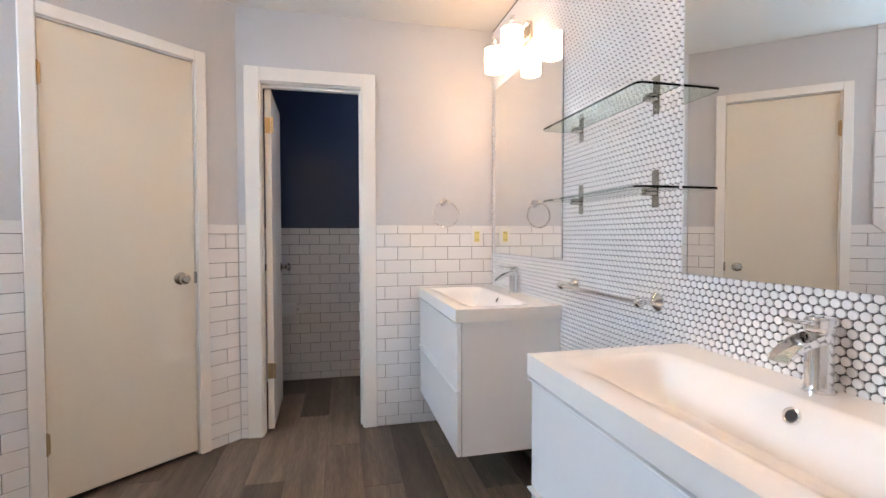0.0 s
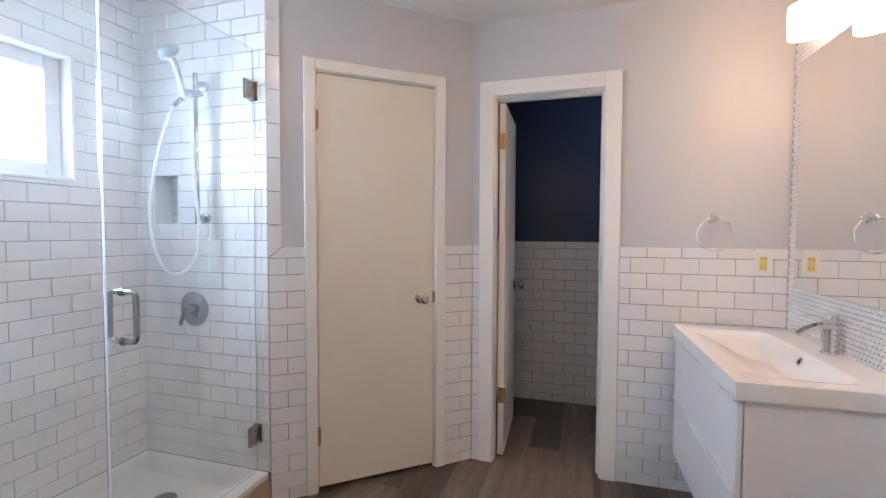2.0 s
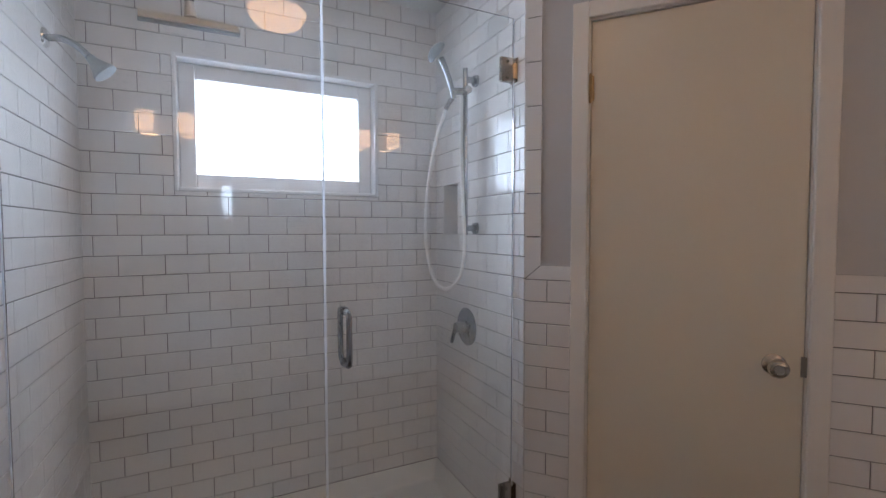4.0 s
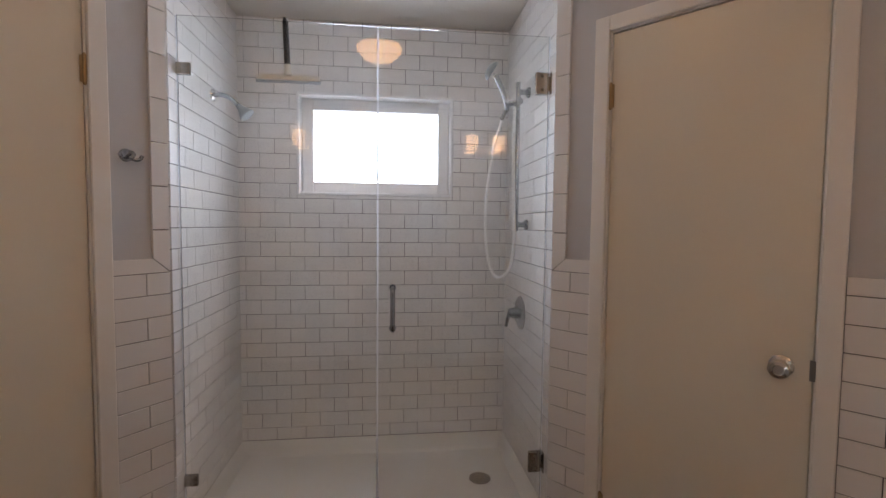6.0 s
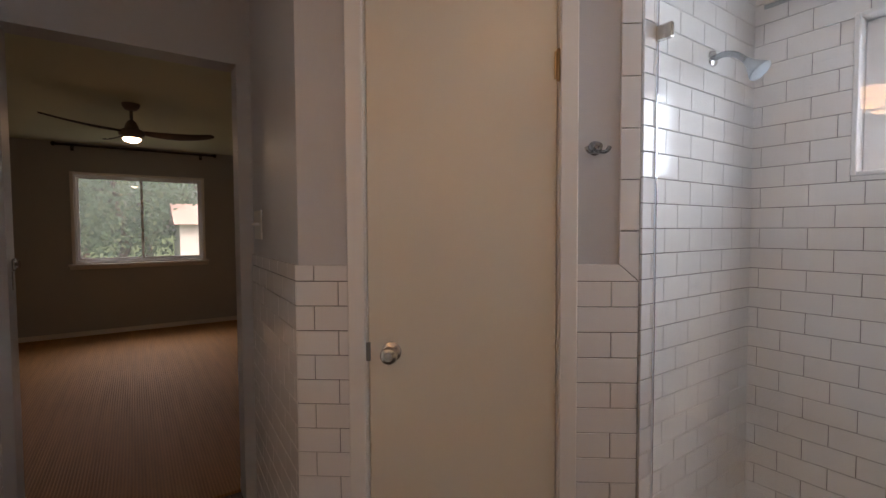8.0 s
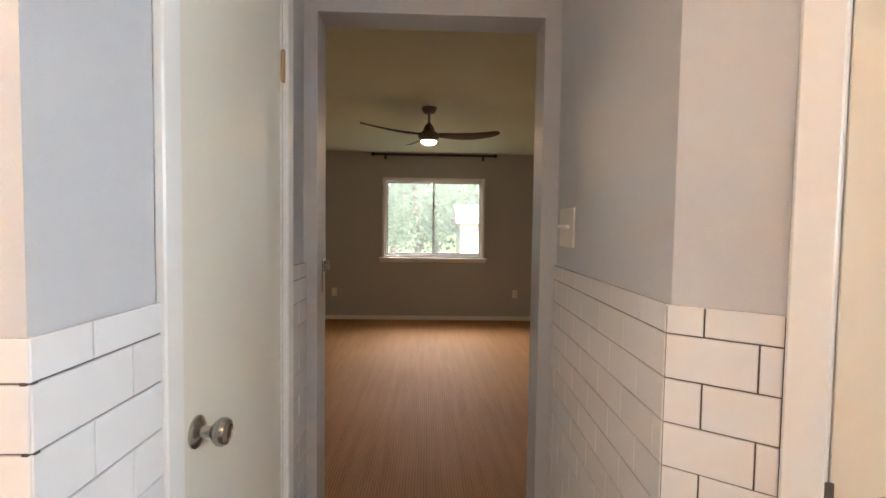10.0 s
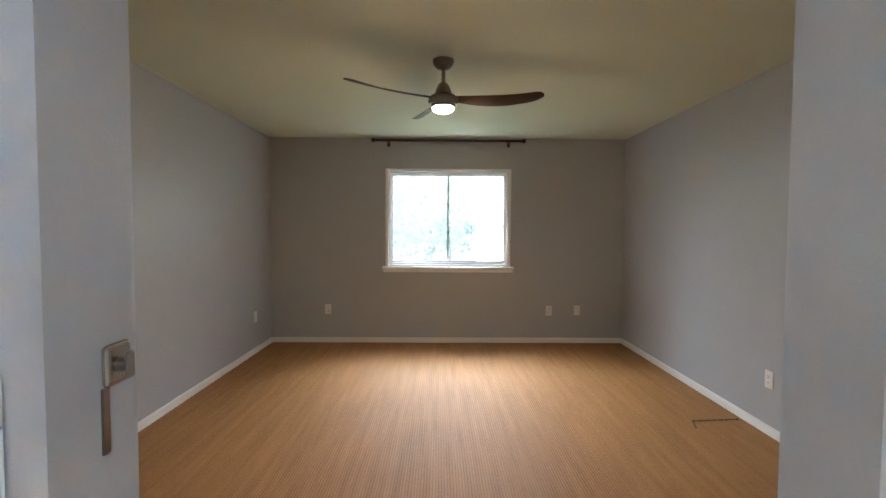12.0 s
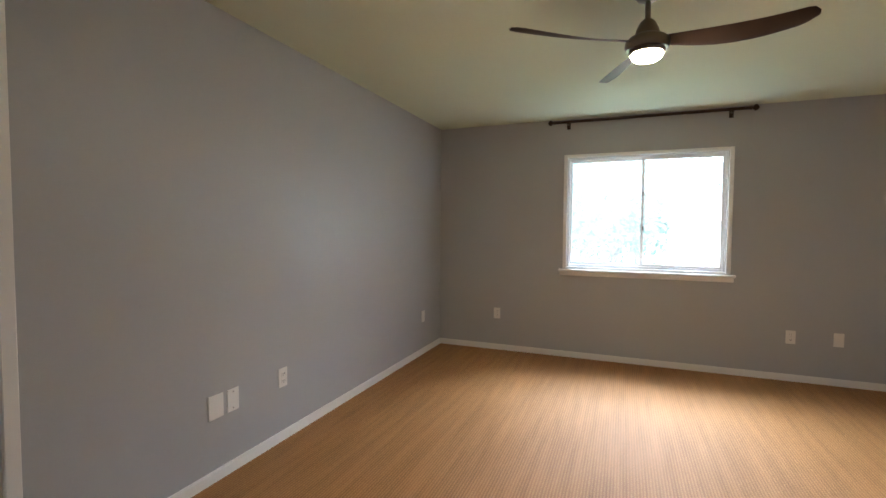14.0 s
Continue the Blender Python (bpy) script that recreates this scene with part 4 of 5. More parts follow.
def vanity(m, w, label):
    """m: at the floor, on the wall, x along the wall, y into the room."""
    t = thing("vanity_cabinet", m, label, "vanity", "wall-hung vanities")
    d = 0.465
    z0, z1 = 0.216, 0.791
    bm = bmesh.new()
    bx(bm, 0.012, 0.012, z0, 0.030, d, z1, 0.0015, 1)
    bx(bm, w - 0.030, 0.012, z0, w - 0.012, d, z1, 0.0015, 1)
    bx(bm, 0.0302, 0.012, z0, w - 0.0302, d, z0 + 0.018)
    bx(bm, 0.0302, 0.012, z0 + 0.0182, w - 0.0302, 0.030, z1)
    part("body", bm, GLOSS_WHITE, t)
    zm = (z0 + z1) / 2
    for a, b in ((z0 + 0.001, zm - 0.004), (zm + 0.001, z1 - 0.006)):
        dr = part("drawer", box(0.012, d + 0.004, a, w - 0.012, d + 0.022, b - 0.004, 0.0015, 1), GLOSS_WHITE, t, "white lacquered drawer front")
        part("lip_handle", bx(bmesh.new(), 0.010, d + 0.0045, b - 0.0039, w - 0.010, d + 0.034, b + 0.002, 0.0015, 1), GLOSS_WHITE, dr, "slim lip along the top edge")
    basin = tagged(thing("washbasin", m @ Matrix.Translation((0, 0.0, z1 + 0.001)), "white ceramic washbasin with wide shallow bowl", "washbasin", "washbasins"))
    part("bowl", (lambda b: (b.transform(Matrix.Translation((0, 0.0125, 0))), b)[1])(basin_mesh(w, 0.482, 0.055)), CERAMIC, basin, smooth=True)
    # overflow in the back slope of the bowl
    mo = Matrix.Translation((w / 2 - 0.014, 0.156, 0.026)) @ Matrix.Rotation(radians(-68), 4, "X")
    ov = part("overflow_ring", lathe(bmesh.new(), [(0.001, -0.001), (0.0165, -0.001), (0.0165, 0.0035), (0.0135, 0.0045), (0.011, 0.002), (0.001, 0.002)], 28, mo), CHROME, basin, "chrome overflow ring", True)
    part("overflow_hole", lathe(bmesh.new(), [(0.001, 0.0024), (0.0105, 0.0024), (0.0105, 0.003), (0.001, 0.003)], 20, mo), SLOT, ov, "dark overflow hole")
    part("drain", lathe(bmesh.new(), [(0.001, 0), (0.030, 0), (0.029, 0.004), (0.012, 0.006), (0.001, 0.006)], 28, pose(w / 2, 0.30, -0.0495)), CHROME, basin, "round chrome drain plug", True)
    # tap
    tap = thing("basin_tap", m @ Matrix.Translation((w / 2 + 0.016, 0.054, z1 + 0.0565)), "chrome waterfall tap with flat lever", "tap", "basin taps")
    part("base", lathe(bmesh.new(), [(0.001, 0), (0.029, 0), (0.029, 0.004), (0.025, 0.008), (0.024, 0.012), (0.024, 0.118), (0.001, 0.118)], 32), CHROME, tap, smooth=True)
    # open trough that dips towards the bowl
    bm = bmesh.new()
    rows = []
    for q in range(9):
        f = q / 8
        y, z, hw = 0.006 + 0.092 * f, 0.116 - 0.006 * f - 0.034 * f * f, 0.0235 - 0.002 * f
        rim = 0.019 - 0.007 * f
        rows.append([bm.verts.new(p) for p in ((-hw, y, z), (-hw, y + 0.004 * f, z - rim), (hw, y + 0.004 * f, z - rim), (hw, y, z), (hw - 0.003, y, z), (hw - 0.003, y + 0.002, z - rim + 0.0035), (-hw + 0.003, y + 0.002, z - rim + 0.0035), (-hw + 0.003, y, z))])
    for p, q in zip(rows, rows[1:]):
        for k in range(8):
            bm.faces.new((p[k], p[(k + 1) % 8], q[(k + 1) % 8], q[k]))
    for e in (rows[0], rows[-1]):
        bm.faces.new(e)
    bmesh.ops.recalc_face_normals(bm, faces=bm.faces)
    part("spout", bm, CHROME, tap, "open waterfall spout")
    part("cap", lathe(bmesh.new(), [(0.001, 0.1185), (0.0245, 0.1185), (0.0255, 0.122), (0.0255, 0.142), (0.022, 0.147), (0.001, 0.148)], 32), CHROME, tap, smooth=True)
    bm = bx(bmesh.new(), -0.014, 0.016, 0.0, 0.014, 0.078, 0.008, 0.003, 2)
    bm.transform(Matrix.Translation((0, 0, 0.131)) @ Matrix.Rotation(radians(6), 4, "X"))
    part("lever", bm, CHROME, tap, "flat chrome lever")
    return t


M_V1 = M_V @ Matrix.Translation((1.055 - YS - 0.835, 0, 0))
vanity(M_V1, 0.835, "white lacquer wall-hung vanity with two drawers")
M_V2 = M_V @ Matrix.Translation((1.771 - YS, 0, 0))
vanity(M_V2, 0.874, "white lacquer wall-hung vanity with two drawers")

# ---- mirrors, lights, shelves, rails of the vanity wall ----
MIRRORS = ((1.760, 2.598, 1.050, 2.045), (0.221, 1.059, 1.046, 2.045))
for y0, y1, z0, z1 in MIRRORS:
    t = thing("wall_mirror", M_V @ Matrix.Translation((y0 - YS, 0.013, z0)), "large plain frameless wall mirror", "mirror", "vanity mirrors")
    part("backing", box(0.003, 0.0, 0.003, y1 - y0 - 0.003, 0.003, z1 - z0 - 0.003), BLACK, t, "dark backing edge")
    part("silvered_glass", box(0, 0.0032, 0, y1 - y0, 0.0085, z1 - z0, 0.001, 1), MIRROR, t)


def vanity_light(y):
    t = thing("vanity_light", M_V @ Matrix.Translation((y - YS, 0.013, 2.185)), "nickel vanity light with two lit glass shades", "wall light", "vanity lights")
    part("back_plate", box(-0.115, 0, -0.045, 0.115, 0.022, 0.045, 0.008, 3), NICKEL, t)
    bm = tube(bmesh.new(), [(-0.17, 0.055, 0.0), (0.17, 0.055, 0.0)], 0.009, 14)
    tube(bm, [(0, 0.02, 0), (0, 0.055, 0)], 0.011, 14)
    for x in (-0.17, 0.17):
        lathe(bm, [(0.001, -0.016), (0.010, -0.012), (0.014, 0.0), (0.010, 0.012), (0.001, 0.016)], 16, Matrix.Translation((x, 0.055, 0)) @ Matrix.Rotation(radians(90), 4, "Y"))
    part("cross_bar", bm, CHROME, t, smooth=True)
    for x in (-0.125, 0.125):
        a = part("arm", tube(bmesh.new(), smooth_path([(x, 0.055, 0.0), (x, 0.085, 0.006), (x, 0.115, 0.015), (x, 0.115, -0.002)], 5), 0.007, 12), CHROME, t, smooth=True)
        part("socket_cap", lathe(bmesh.new(), [(0.001, 0.012), (0.018, 0.010), (0.030, 0.0), (0.001, -0.002)], 24, pose(x, 0.115, -0.012)), CHROME, a, smooth=True)
        part("finial", lathe(bmesh.new(), [(0.001, 0.012), (0.006, 0.014), (0.005, 0.022), (0.012, 0.030), (0.014, 0.039), (0.010, 0.049), (0.001, 0.053)], 18, pose(x, 0.115, -0.002)), CHROME, a, "small chrome ball finial", True)
        prof = [(0.046, -0.012), (0.054, -0.016), (0.056, -0.090), (0.051, -0.094), (0.051, -0.098), (0.055, -0.104), (0.052, -0.136), (0.048, -0.136), (0.045, -0.022), (0.045, -0.020)]
        bm = bmesh.new()
        n = 32
        rings = [[bm.verts.new((x + r * math.cos(2 * math.pi * k / n), 0.115 + r * math.sin(2 * math.pi * k / n), h)) for k in range(n)] for r, h in prof]
        for p, q in zip(rings, rings[1:]):
            for k in range(n):
                bm.faces.new((p[k], p[(k + 1) % n], q[(k + 1) % n], q[k]))
        bm.faces.new(rings[0])
        sh = part("shade", bm, LAMP_GLASS, t, "lit frosted glass shade", True)
        part("bulb", lathe(bmesh.new(), [(0.001, -0.040), (0.014, -0.042), (0.018, -0.060), (0.029, -0.082), (0.026, -0.098), (0.012, -0.108), (0.001, -0.109)], 20, pose(x, 0.115, 0)), BULB, sh, "lit bulb", True)
        part("shade_ring", lathe(bmesh.new(), [(0.0525, -0.002), (0.0570, -0.002), (0.0570, 0.002), (0.0525, 0.002)], 32, pose(x, 0.115, -0.096)), CHROME, sh, "thin chrome ring", True)
    return t


vanity_light(2.195)
vanity_light(0.652)


def glass_shelf(z):
    t = thing("glass_shelf", M_V @ Matrix.Translation((1.066 - YS, 0.013, z)), "clear green-edged glass shelf on nickel brackets", "shelf", "glass shelves")
    bm = bmesh.new()
    w, d, c = 0.600, 0.150, 0.022
    out = [(0, 0.012), (w, 0.012)] + [(w - c + c * math.cos(radians(a)), d - c + c * math.sin(radians(a))) for a in range(0, 91, 15)] + [(c + c * math.cos(radians(a)), d - c + c * math.sin(radians(a))) for a in range(90, 181, 15)]
    lo = [bm.verts.new((x, y, 0)) for x, y in out]
    hi = [bm.verts.new((x, y, 0.007)) for x, y in out]
    bm.faces.new(lo)
    bm.faces.new(hi)
    for k in range(len(out)):
        bm.faces.new((lo[k], lo[(k + 1) % len(out)], hi[(k + 1) % len(out)], hi[k]))
    p = part("plate", bm, GLASS_SHELF, t, "green-edged glass plate")
    p.visible_shadow = False
    for x in (0.110, 0.545):
        bm = bx(bmesh.new(), x - 0.014, 0, -0.048, x + 0.014, 0.005, 0.068, 0.001, 1)
        bx(bm, x - 0.011, 0.005, -0.012, x + 0.011, 0.045, -0.0005, 0.002, 1)
        bx(bm, x - 0.011, 0.005, 0.0075, x + 0.011, 0.036, 0.016, 0.002, 1)
        b = part("bracket", bm, NICKEL, t, "satin nickel bracket")
        for zz in (-0.036, 0.055):
            part("screw", lathe(bmesh.new(), [(0.001, 0), (0.005, 0), (0.004, 0.002), (0.001, 0.002)], 10, Matrix.Translation((x, 0.005, zz)) @ Matrix.Rotation(radians(-90), 4, "X")), STEEL_DARK, b)


glass_shelf(1.578)
glass_shelf(1.290)

rail = thing("towel_bar", M_V @ Matrix.Translation((1.163 - YS, 0.013, 0.950)), "chrome towel bar with bell-shaped posts", "towel bar")
part("bar", tube(bmesh.new(), [(0.0, 0.065, 0), (0.49, 0.065, 0)], 0.0085, 16), CHROME, rail, smooth=True)
for x in (0.0, 0.49):
    mm = Matrix.Translation((x, 0, 0)) @ Matrix.Rotation(radians(-90), 4, "X")
    bm = lathe(bmesh.new(), [(0.001, 0), (0.029, 0), (0.029, 0.006), (0.024, 0.012), (0.014, 0.022), (0.009, 0.034), (0.009, 0.048), (0.001, 0.049)], 28, mm)
    lathe(bm, [(0.001, 0.047), (0.010, 0.049), (0.0165, 0.058), (0.0175, 0.065), (0.0165, 0.072), (0.010, 0.080), (0.001, 0.083)], 24, mm)
    part("post", bm, CHROME, rail, "bell-shaped chrome post", True)


def towel_ring(m):
    t = thing("towel_ring", m, "round chrome towel ring on its wall post", "towel ring", "towel rings")
    mm = Matrix.Rotation(radians(-90), 4, "X")
    bm = lathe(bmesh.new(), [(0.001, 0), (0.026, 0), (0.026, 0.005), (0.021, 0.011), (0.012, 0.020), (0.008, 0.032), (0.008, 0.044), (0.001, 0.045)], 28, mm)
    lathe(bm, [(0.001, 0.042), (0.009, 0.044), (0.014, 0.052), (0.0145, 0.058), (0.012, 0.066), (0.001, 0.070)], 20, mm)
    part("post", bm, CHROME, t, smooth=True)
    ring = [(0.078 * math.sin(2 * math.pi * k / 40), 0.058 + 0.012 * (1 - math.cos(2 * math.pi * k / 40)) * 0.3, -0.078 + 0.078 * math.cos(2 * math.pi * k / 40)) for k in range(41)]
    part("ring", tube(bmesh.new(), ring, 0.0048, 12, False), CHROME, t, smooth=True)


towel_ring(M_T @ Matrix.Translation((XV - 0.685, 0, 1.364)))
towel_ring(M_TS @ Matrix.Translation((0.738 - HL, 0, 1.384)))

robe = thing("robe_hook", M_2 @ Matrix.Translation((0.132, 0, 1.576)), "small chrome double robe hook", "hook")
part("rose", lathe(bmesh.new(), [(0.001, 0), (0.022, 0), (0.022, 0.005), (0.014, 0.012), (0.010, 0.030), (0.015, 0.036), (0.012, 0.044), (0.001, 0.046)], 24, Matrix.Rotation(radians(-90), 4, "X")), SATIN_CHROME, robe, smooth=True)
for sg in (-1, 1):
    bm = tube(bmesh.new(), smooth_path([(0, 0.026, -0.006), (sg * 0.014, 0.030, -0.016), (sg * 0.028, 0.036, -0.013), (sg * 0.035, 0.038, 0.0)], 5), [0.006] * 12 + [0.0065] * 4, 10)
    part("prong", bm, SATIN_CHROME, robe, smooth=True)


# ---- plates ----
def plate(name, m, w, h, label, kind, mat=PLASTIC, category="outlet"):
    t = thing(name, m, label, category)
    part("cover_plate", box(-w / 2, 0, -h / 2, w / 2, 0.006, h / 2, 0.002, 2), mat, t)
    if kind == "duplex":
        for z in (-0.021, 0.021):
            sk = part("socket", box(-0.017, 0.0062, z - 0.0145, 0.017, 0.008, z + 0.0145, 0.003, 2), PLASTIC, t)
            for q in ((-0.0085, z - 0.002, -0.006, z + 0.008), (0.006, z - 0.001, 0.0085, z + 0.007), (-0.0025, z - 0.0105, 0.0025, z - 0.006)):
                part("slot", box(q[0], 0.0081, q[1], q[2], 0.0087, q[3]), SLOT, sk)
    elif kind == "screws":
        for z in (-h * 0.36, h * 0.36):
            part("screw", lathe(bmesh.new(), [(0.001, 0.006), (0.004, 0.006), (0.0035, 0.0075), (0.001, 0.0075)], 10, Matrix.Translation((0, 0, z)) @ Matrix.Rotation(radians(-90), 4, "X")), STEEL_DARK, t)
    elif kind == "gfci":
        ins = part("insert", box(-0.0165, 0.0062, -0.033, 0.0165, 0.0085, 0.033, 0.001, 1), YELLOW, t, "yellowed outlet insert")
        for z in (-0.021, 0.021):
            for x0, x1 in ((-0.0085, -0.006), (0.006, 0.0085)):
                part("slot", box(x0, 0.0086, z - 0.002, x1, 0.0092, z + 0.008), SLOT, ins)
    elif kind == "toggles":
        for x in (-0.046, 0.0, 0.046):
            bm = bx(bmesh.new(), -0.005, 0.0, -0.008, 0.005, 0.017, 0.003, 0.002, 1)
            bm.transform(Matrix.Translation((x, 0.0055, 0.002)) @ Matrix.Rotation(radians(22), 4, "X"))
            part("toggle", bm, PLASTIC, t, "white toggle lever")
    return t


plate("outlet", M_T @ Matrix.Translation((XV - 0.896, 0.0135, 1.150)), 0.072, 0.117, "white outlet plate with yellowed insert", "gfci")
plate("light_switch", M_HR @ Matrix.Translation((0.7165, 0, 1.356)), 0.172, 0.128, "white three-toggle light switch plate", "toggles", category="light switch")
m_bl, _ = on_wall((BED_L, BED_B), (BED_L, YN))
plate("outlet", m_bl @ Matrix.Translation((-3.34 - BED_B, 0, 0.406)), 0.072, 0.117, "white duplex outlet on the grey wall", "duplex")
plate("blank_plate", m_bl @ Matrix.Translation((-2.957 - BED_B, 0, 0.403)), 0.075, 0.122, "white blank wall plate with two screws", "screws", category="wall plate")
plate("blank_plate", m_bl @ Matrix.Translation((-2.847 - BED_B, 0, 0.403)), 0.092, 0.125, "plain white blank wall plate", "", category="wall plate")
plate("blank_plate", m_bl @ Matrix.Translation((-5.435 - BED_B, 0, 0.408)), 0.075, 0.117, "plain white blank wall plate", "", category="wall plate")
plate("outlet", m_bw @ Matrix.Translation((1.323 - BED_R, 0, 0.413)), 0.072, 0.117, "white duplex outlet under the window", "duplex")
plate("outlet", m_bw @ Matrix.Translation((-1.315 - BED_R, 0, 0.402)), 0.072, 0.117, "white duplex outlet under the window", "duplex")
plate("blank_plate", m_bw @ Matrix.Translation((-1.652 - BED_R, 0, 0.407)), 0.072, 0.117, "plain white blank wall plate", "", category="wall plate")
m_br, _ = on_wall((BED_R, YN), (BED_R, BED_B))
plate("outlet", m_br @ Matrix.Translation((YN + 3.49, 0, 0.38)), 0.072, 0.117, "white duplex outlet on the grey wall", "duplex")

# latch on the passage's jamb
lt = thing("jamb_latch", Matrix(((0, -1, 0, OPEN_L), (1, 0, 0, -1.075), (0, 0, 1, 1.203), (0, 0, 0, 1))), "small nickel latch on the grey jamb", "latch")
part("latch_body", box(-0.020, 0, -0.024, 0.022, 0.010, 0.024, 0.006, 3), NICKEL, lt)
part("thumb_turn", bx(tube(bmesh.new(), [(0.004, 0.010, 0), (0.004, 0.022, 0)], 0.008, 12), -0.002, 0.018, -0.016, 0.010, 0.026, 0.016, 0.003, 1), STEEL_DARK, lt)
part("slide_strip", box(0.010, 0, -0.100, 0.020, 0.003, -0.0245), STEEL_DARK, lt, "thin metal strip")

# ---- ceiling lamps ----
dome = thing("ceiling_light", pose(-0.41, 1.26, H), "lit cream glass dome ceiling light", "ceiling light")
part("base", lathe(bmesh.new(), [(0.001, 0.0), (0.150, 0.0), (0.150, -0.018), (0.140, -0.022), (0.001, -0.022)], 40), TRIM, dome, smooth=True)
part("dome", lathe(bmesh.new(), [(0.136, -0.0225)] + [(0.136 * math.cos(radians(a)), -0.0225 - 0.085 * math.sin(radians(a))) for a in range(8, 85, 8)] + [(0.001, -0.1075)], 40), DOME_GLASS, dome, "lit cream glass dome", True)
wc = thing("ceiling_light", pose(0.55, 3.25, H), "small lit round ceiling light", "ceiling light")
part("base", lathe(bmesh.new(), [(0.001, 0.0), (0.09, 0.0), (0.09, -0.015), (0.001, -0.015)], 30), TRIM, wc, smooth=True)
part("dome", lathe(bmesh.new(), [(0.08, -0.0155), (0.075, -0.04), (0.05, -0.06), (0.001, -0.065)], 30), WC_GLASS, wc, smooth=True)

# ---- ceiling fan ----
FAN = (-0.020, -3.475)
DROP = -0.028                   # the motor hangs this much lower on its rod
fan = thing("ceiling_fan", pose(FAN[0], FAN[1], H), "bronze ceiling fan with three dark blades and lit lamp", "ceiling fan")
part("canopy", lathe(bmesh.new(), [(0.001, 0), (0.068, 0), (0.068, -0.012), (0.062, -0.030), (0.045, -0.052), (0.022, -0.062), (0.001, -0.062)], 36), FAN_METAL, fan, "satin bronze ceiling canopy", True)
part("downrod", tube(bmesh.new(), [(0, 0, -0.06), (0, 0, -0.125 + DROP)], 0.0125, 16), STEEL_DARK, fan, smooth=True)
part("motor_housing", lathe(bmesh.new(), [(0.001, -0.115), (0.020, -0.115), (0.034, -0.128), (0.048, -0.158), (0.056, -0.185), (0.080, -0.198), (0.094, -0.212), (0.098, -0.232), (0.090, -0.252), (0.001, -0.254)], 40, pose(0, 0, DROP)), FAN_METAL, fan, "satin bronze motor housing", True)
lg = part("light_ring", lathe(bmesh.new(), [(0.001, -0.2545), (0.078, -0.2545), (0.078, -0.272), (0.070, -0.274), (0.001, -0.274)], 36, pose(0, 0, DROP)), STEEL_DARK, fan, smooth=True)
part("lamp_glass", lathe(bmesh.new(), [(0.068, -0.2745), (0.066, -0.284), (0.052, -0.296), (0.028, -0.304), (0.001, -0.306)], 36, pose(0, 0, DROP)), FAN_GLASS, lg, "lit frosted fan lamp", True)


def blade_mesh():
    """A scooped, tapering blade along x, with a twist and a rounded tip."""
    bm = bmesh.new()
    n, k = 22, 8
    rows = []
    for i in range(n + 1):
        t = i / n
        x = 0.060 + 0.585 * t
        w = 0.054 + 0.088 * math.sin(min(t * 1.35, 1) * math.pi / 2) * (1 - 0.35 * t)
        if t > 0.9:
            w *= math.sqrt(max(1 - ((t - 0.9) / 0.1) ** 2 * 0.92, 0.02))
        z = -0.215 - 0.022 * math.sin(t * math.pi * 0.9) + 0.038 * t
        tw = -radians(27 - 12 * t)
        c = 0.030 * math.sin(t * math.pi * 0.8)
        row = []
        for side in (1, -1):
            for j in range(k + 1):
                u = (j / k - 0.5) * side
                th = 0.009 * math.sqrt(max(1 - (2 * u) ** 2, 0)) * (1 - 0.5 * t)
                yy, zz = u * w, side * th * 0.5 - 0.010 * (1 - (2 * u) ** 2) * t
                row.append(bm.verts.new((x, c + yy * math.cos(tw) - zz * math.sin(tw), z + yy * math.sin(tw) + zz * math.cos(tw))))
        rows.append(row)
    m = len(rows[0])
    for a, b in zip(rows, rows[1:]):
        for j in range(m):
            bm.faces.new((a[j], a[(j + 1) % m], b[(j + 1) % m], b[j]))
    bm.faces.new(rows[0])
    bm.faces.new(rows[-1])
    bmesh.ops.remove_doubles(bm, verts=bm.verts, dist=0.0003)
    return bm


bl = link_mesh("blade", blade_mesh(), WALNUT, True)
for ang in (179.0, 26.0, 286.0):
    ob = new("blade", bl)
    ob.parent = fan
    ob.matrix_local = pose(0, 0, DROP, 0, 0, ang)
    tagged(ob, "dark walnut scooped blade")

# ---- toilet room ----
wcx = XV
toilet = thing("toilet", pose(wcx, 3.20, 0), "white ceramic toilet seen past the door", "toilet")
bm = bmesh.new()
rings = []
for z, cx, ra, rb in ((0.0, -0.36, 0.20, 0.11), (0.10, -0.36, 0.19, 0.10), (0.22, -0.40, 0.22, 0.13), (0.33, -0.44, 0.27, 0.175), (0.385, -0.445, 0.285, 0.185), (0.395, -0.445, 0.28, 0.18)):
    rings.append([bm.verts.new((cx + ra * math.cos(2 * math.pi * k / 32), rb * math.sin(2 * math.pi * k / 32), z)) for k in range(32)])
for a, b in zip(rings, rings[1:]):
    for k in range(32):
        bm.faces.new((a[k], a[(k + 1) % 32], b[(k + 1) % 32], b[k]))
bm.faces.new(rings[0])
bm.faces.new(rings[-1])
part("bowl", bm, CERAMIC, toilet, smooth=True)
bm = bmesh.new()
for z0, z1, g in ((0.398, 0.412, 0.0), (0.414, 0.430, -0.004)):
    lo = [bm.verts.new((-0.445 + (0.285 + g) * math.cos(2 * math.pi * k / 32), (0.187 + g) * math.sin(2 * math.pi * k / 32), z0)) for k in range(32)]
    hi = [bm.verts.new((v.co.x, v.co.y, z1)) for v in lo]
    for k in range(32):
        bm.faces.new((lo[k], lo[(k + 1) % 32], hi[(k + 1) % 32], hi[k]))
    bm.faces.new(lo)
    bm.faces.new(hi)
part("seat", bm, CERAMIC, toilet)
part("tank", box(-0.205, -0.21, 0.36, -0.015, 0.21, 0.74, 0.02, 3), CERAMIC, toilet)
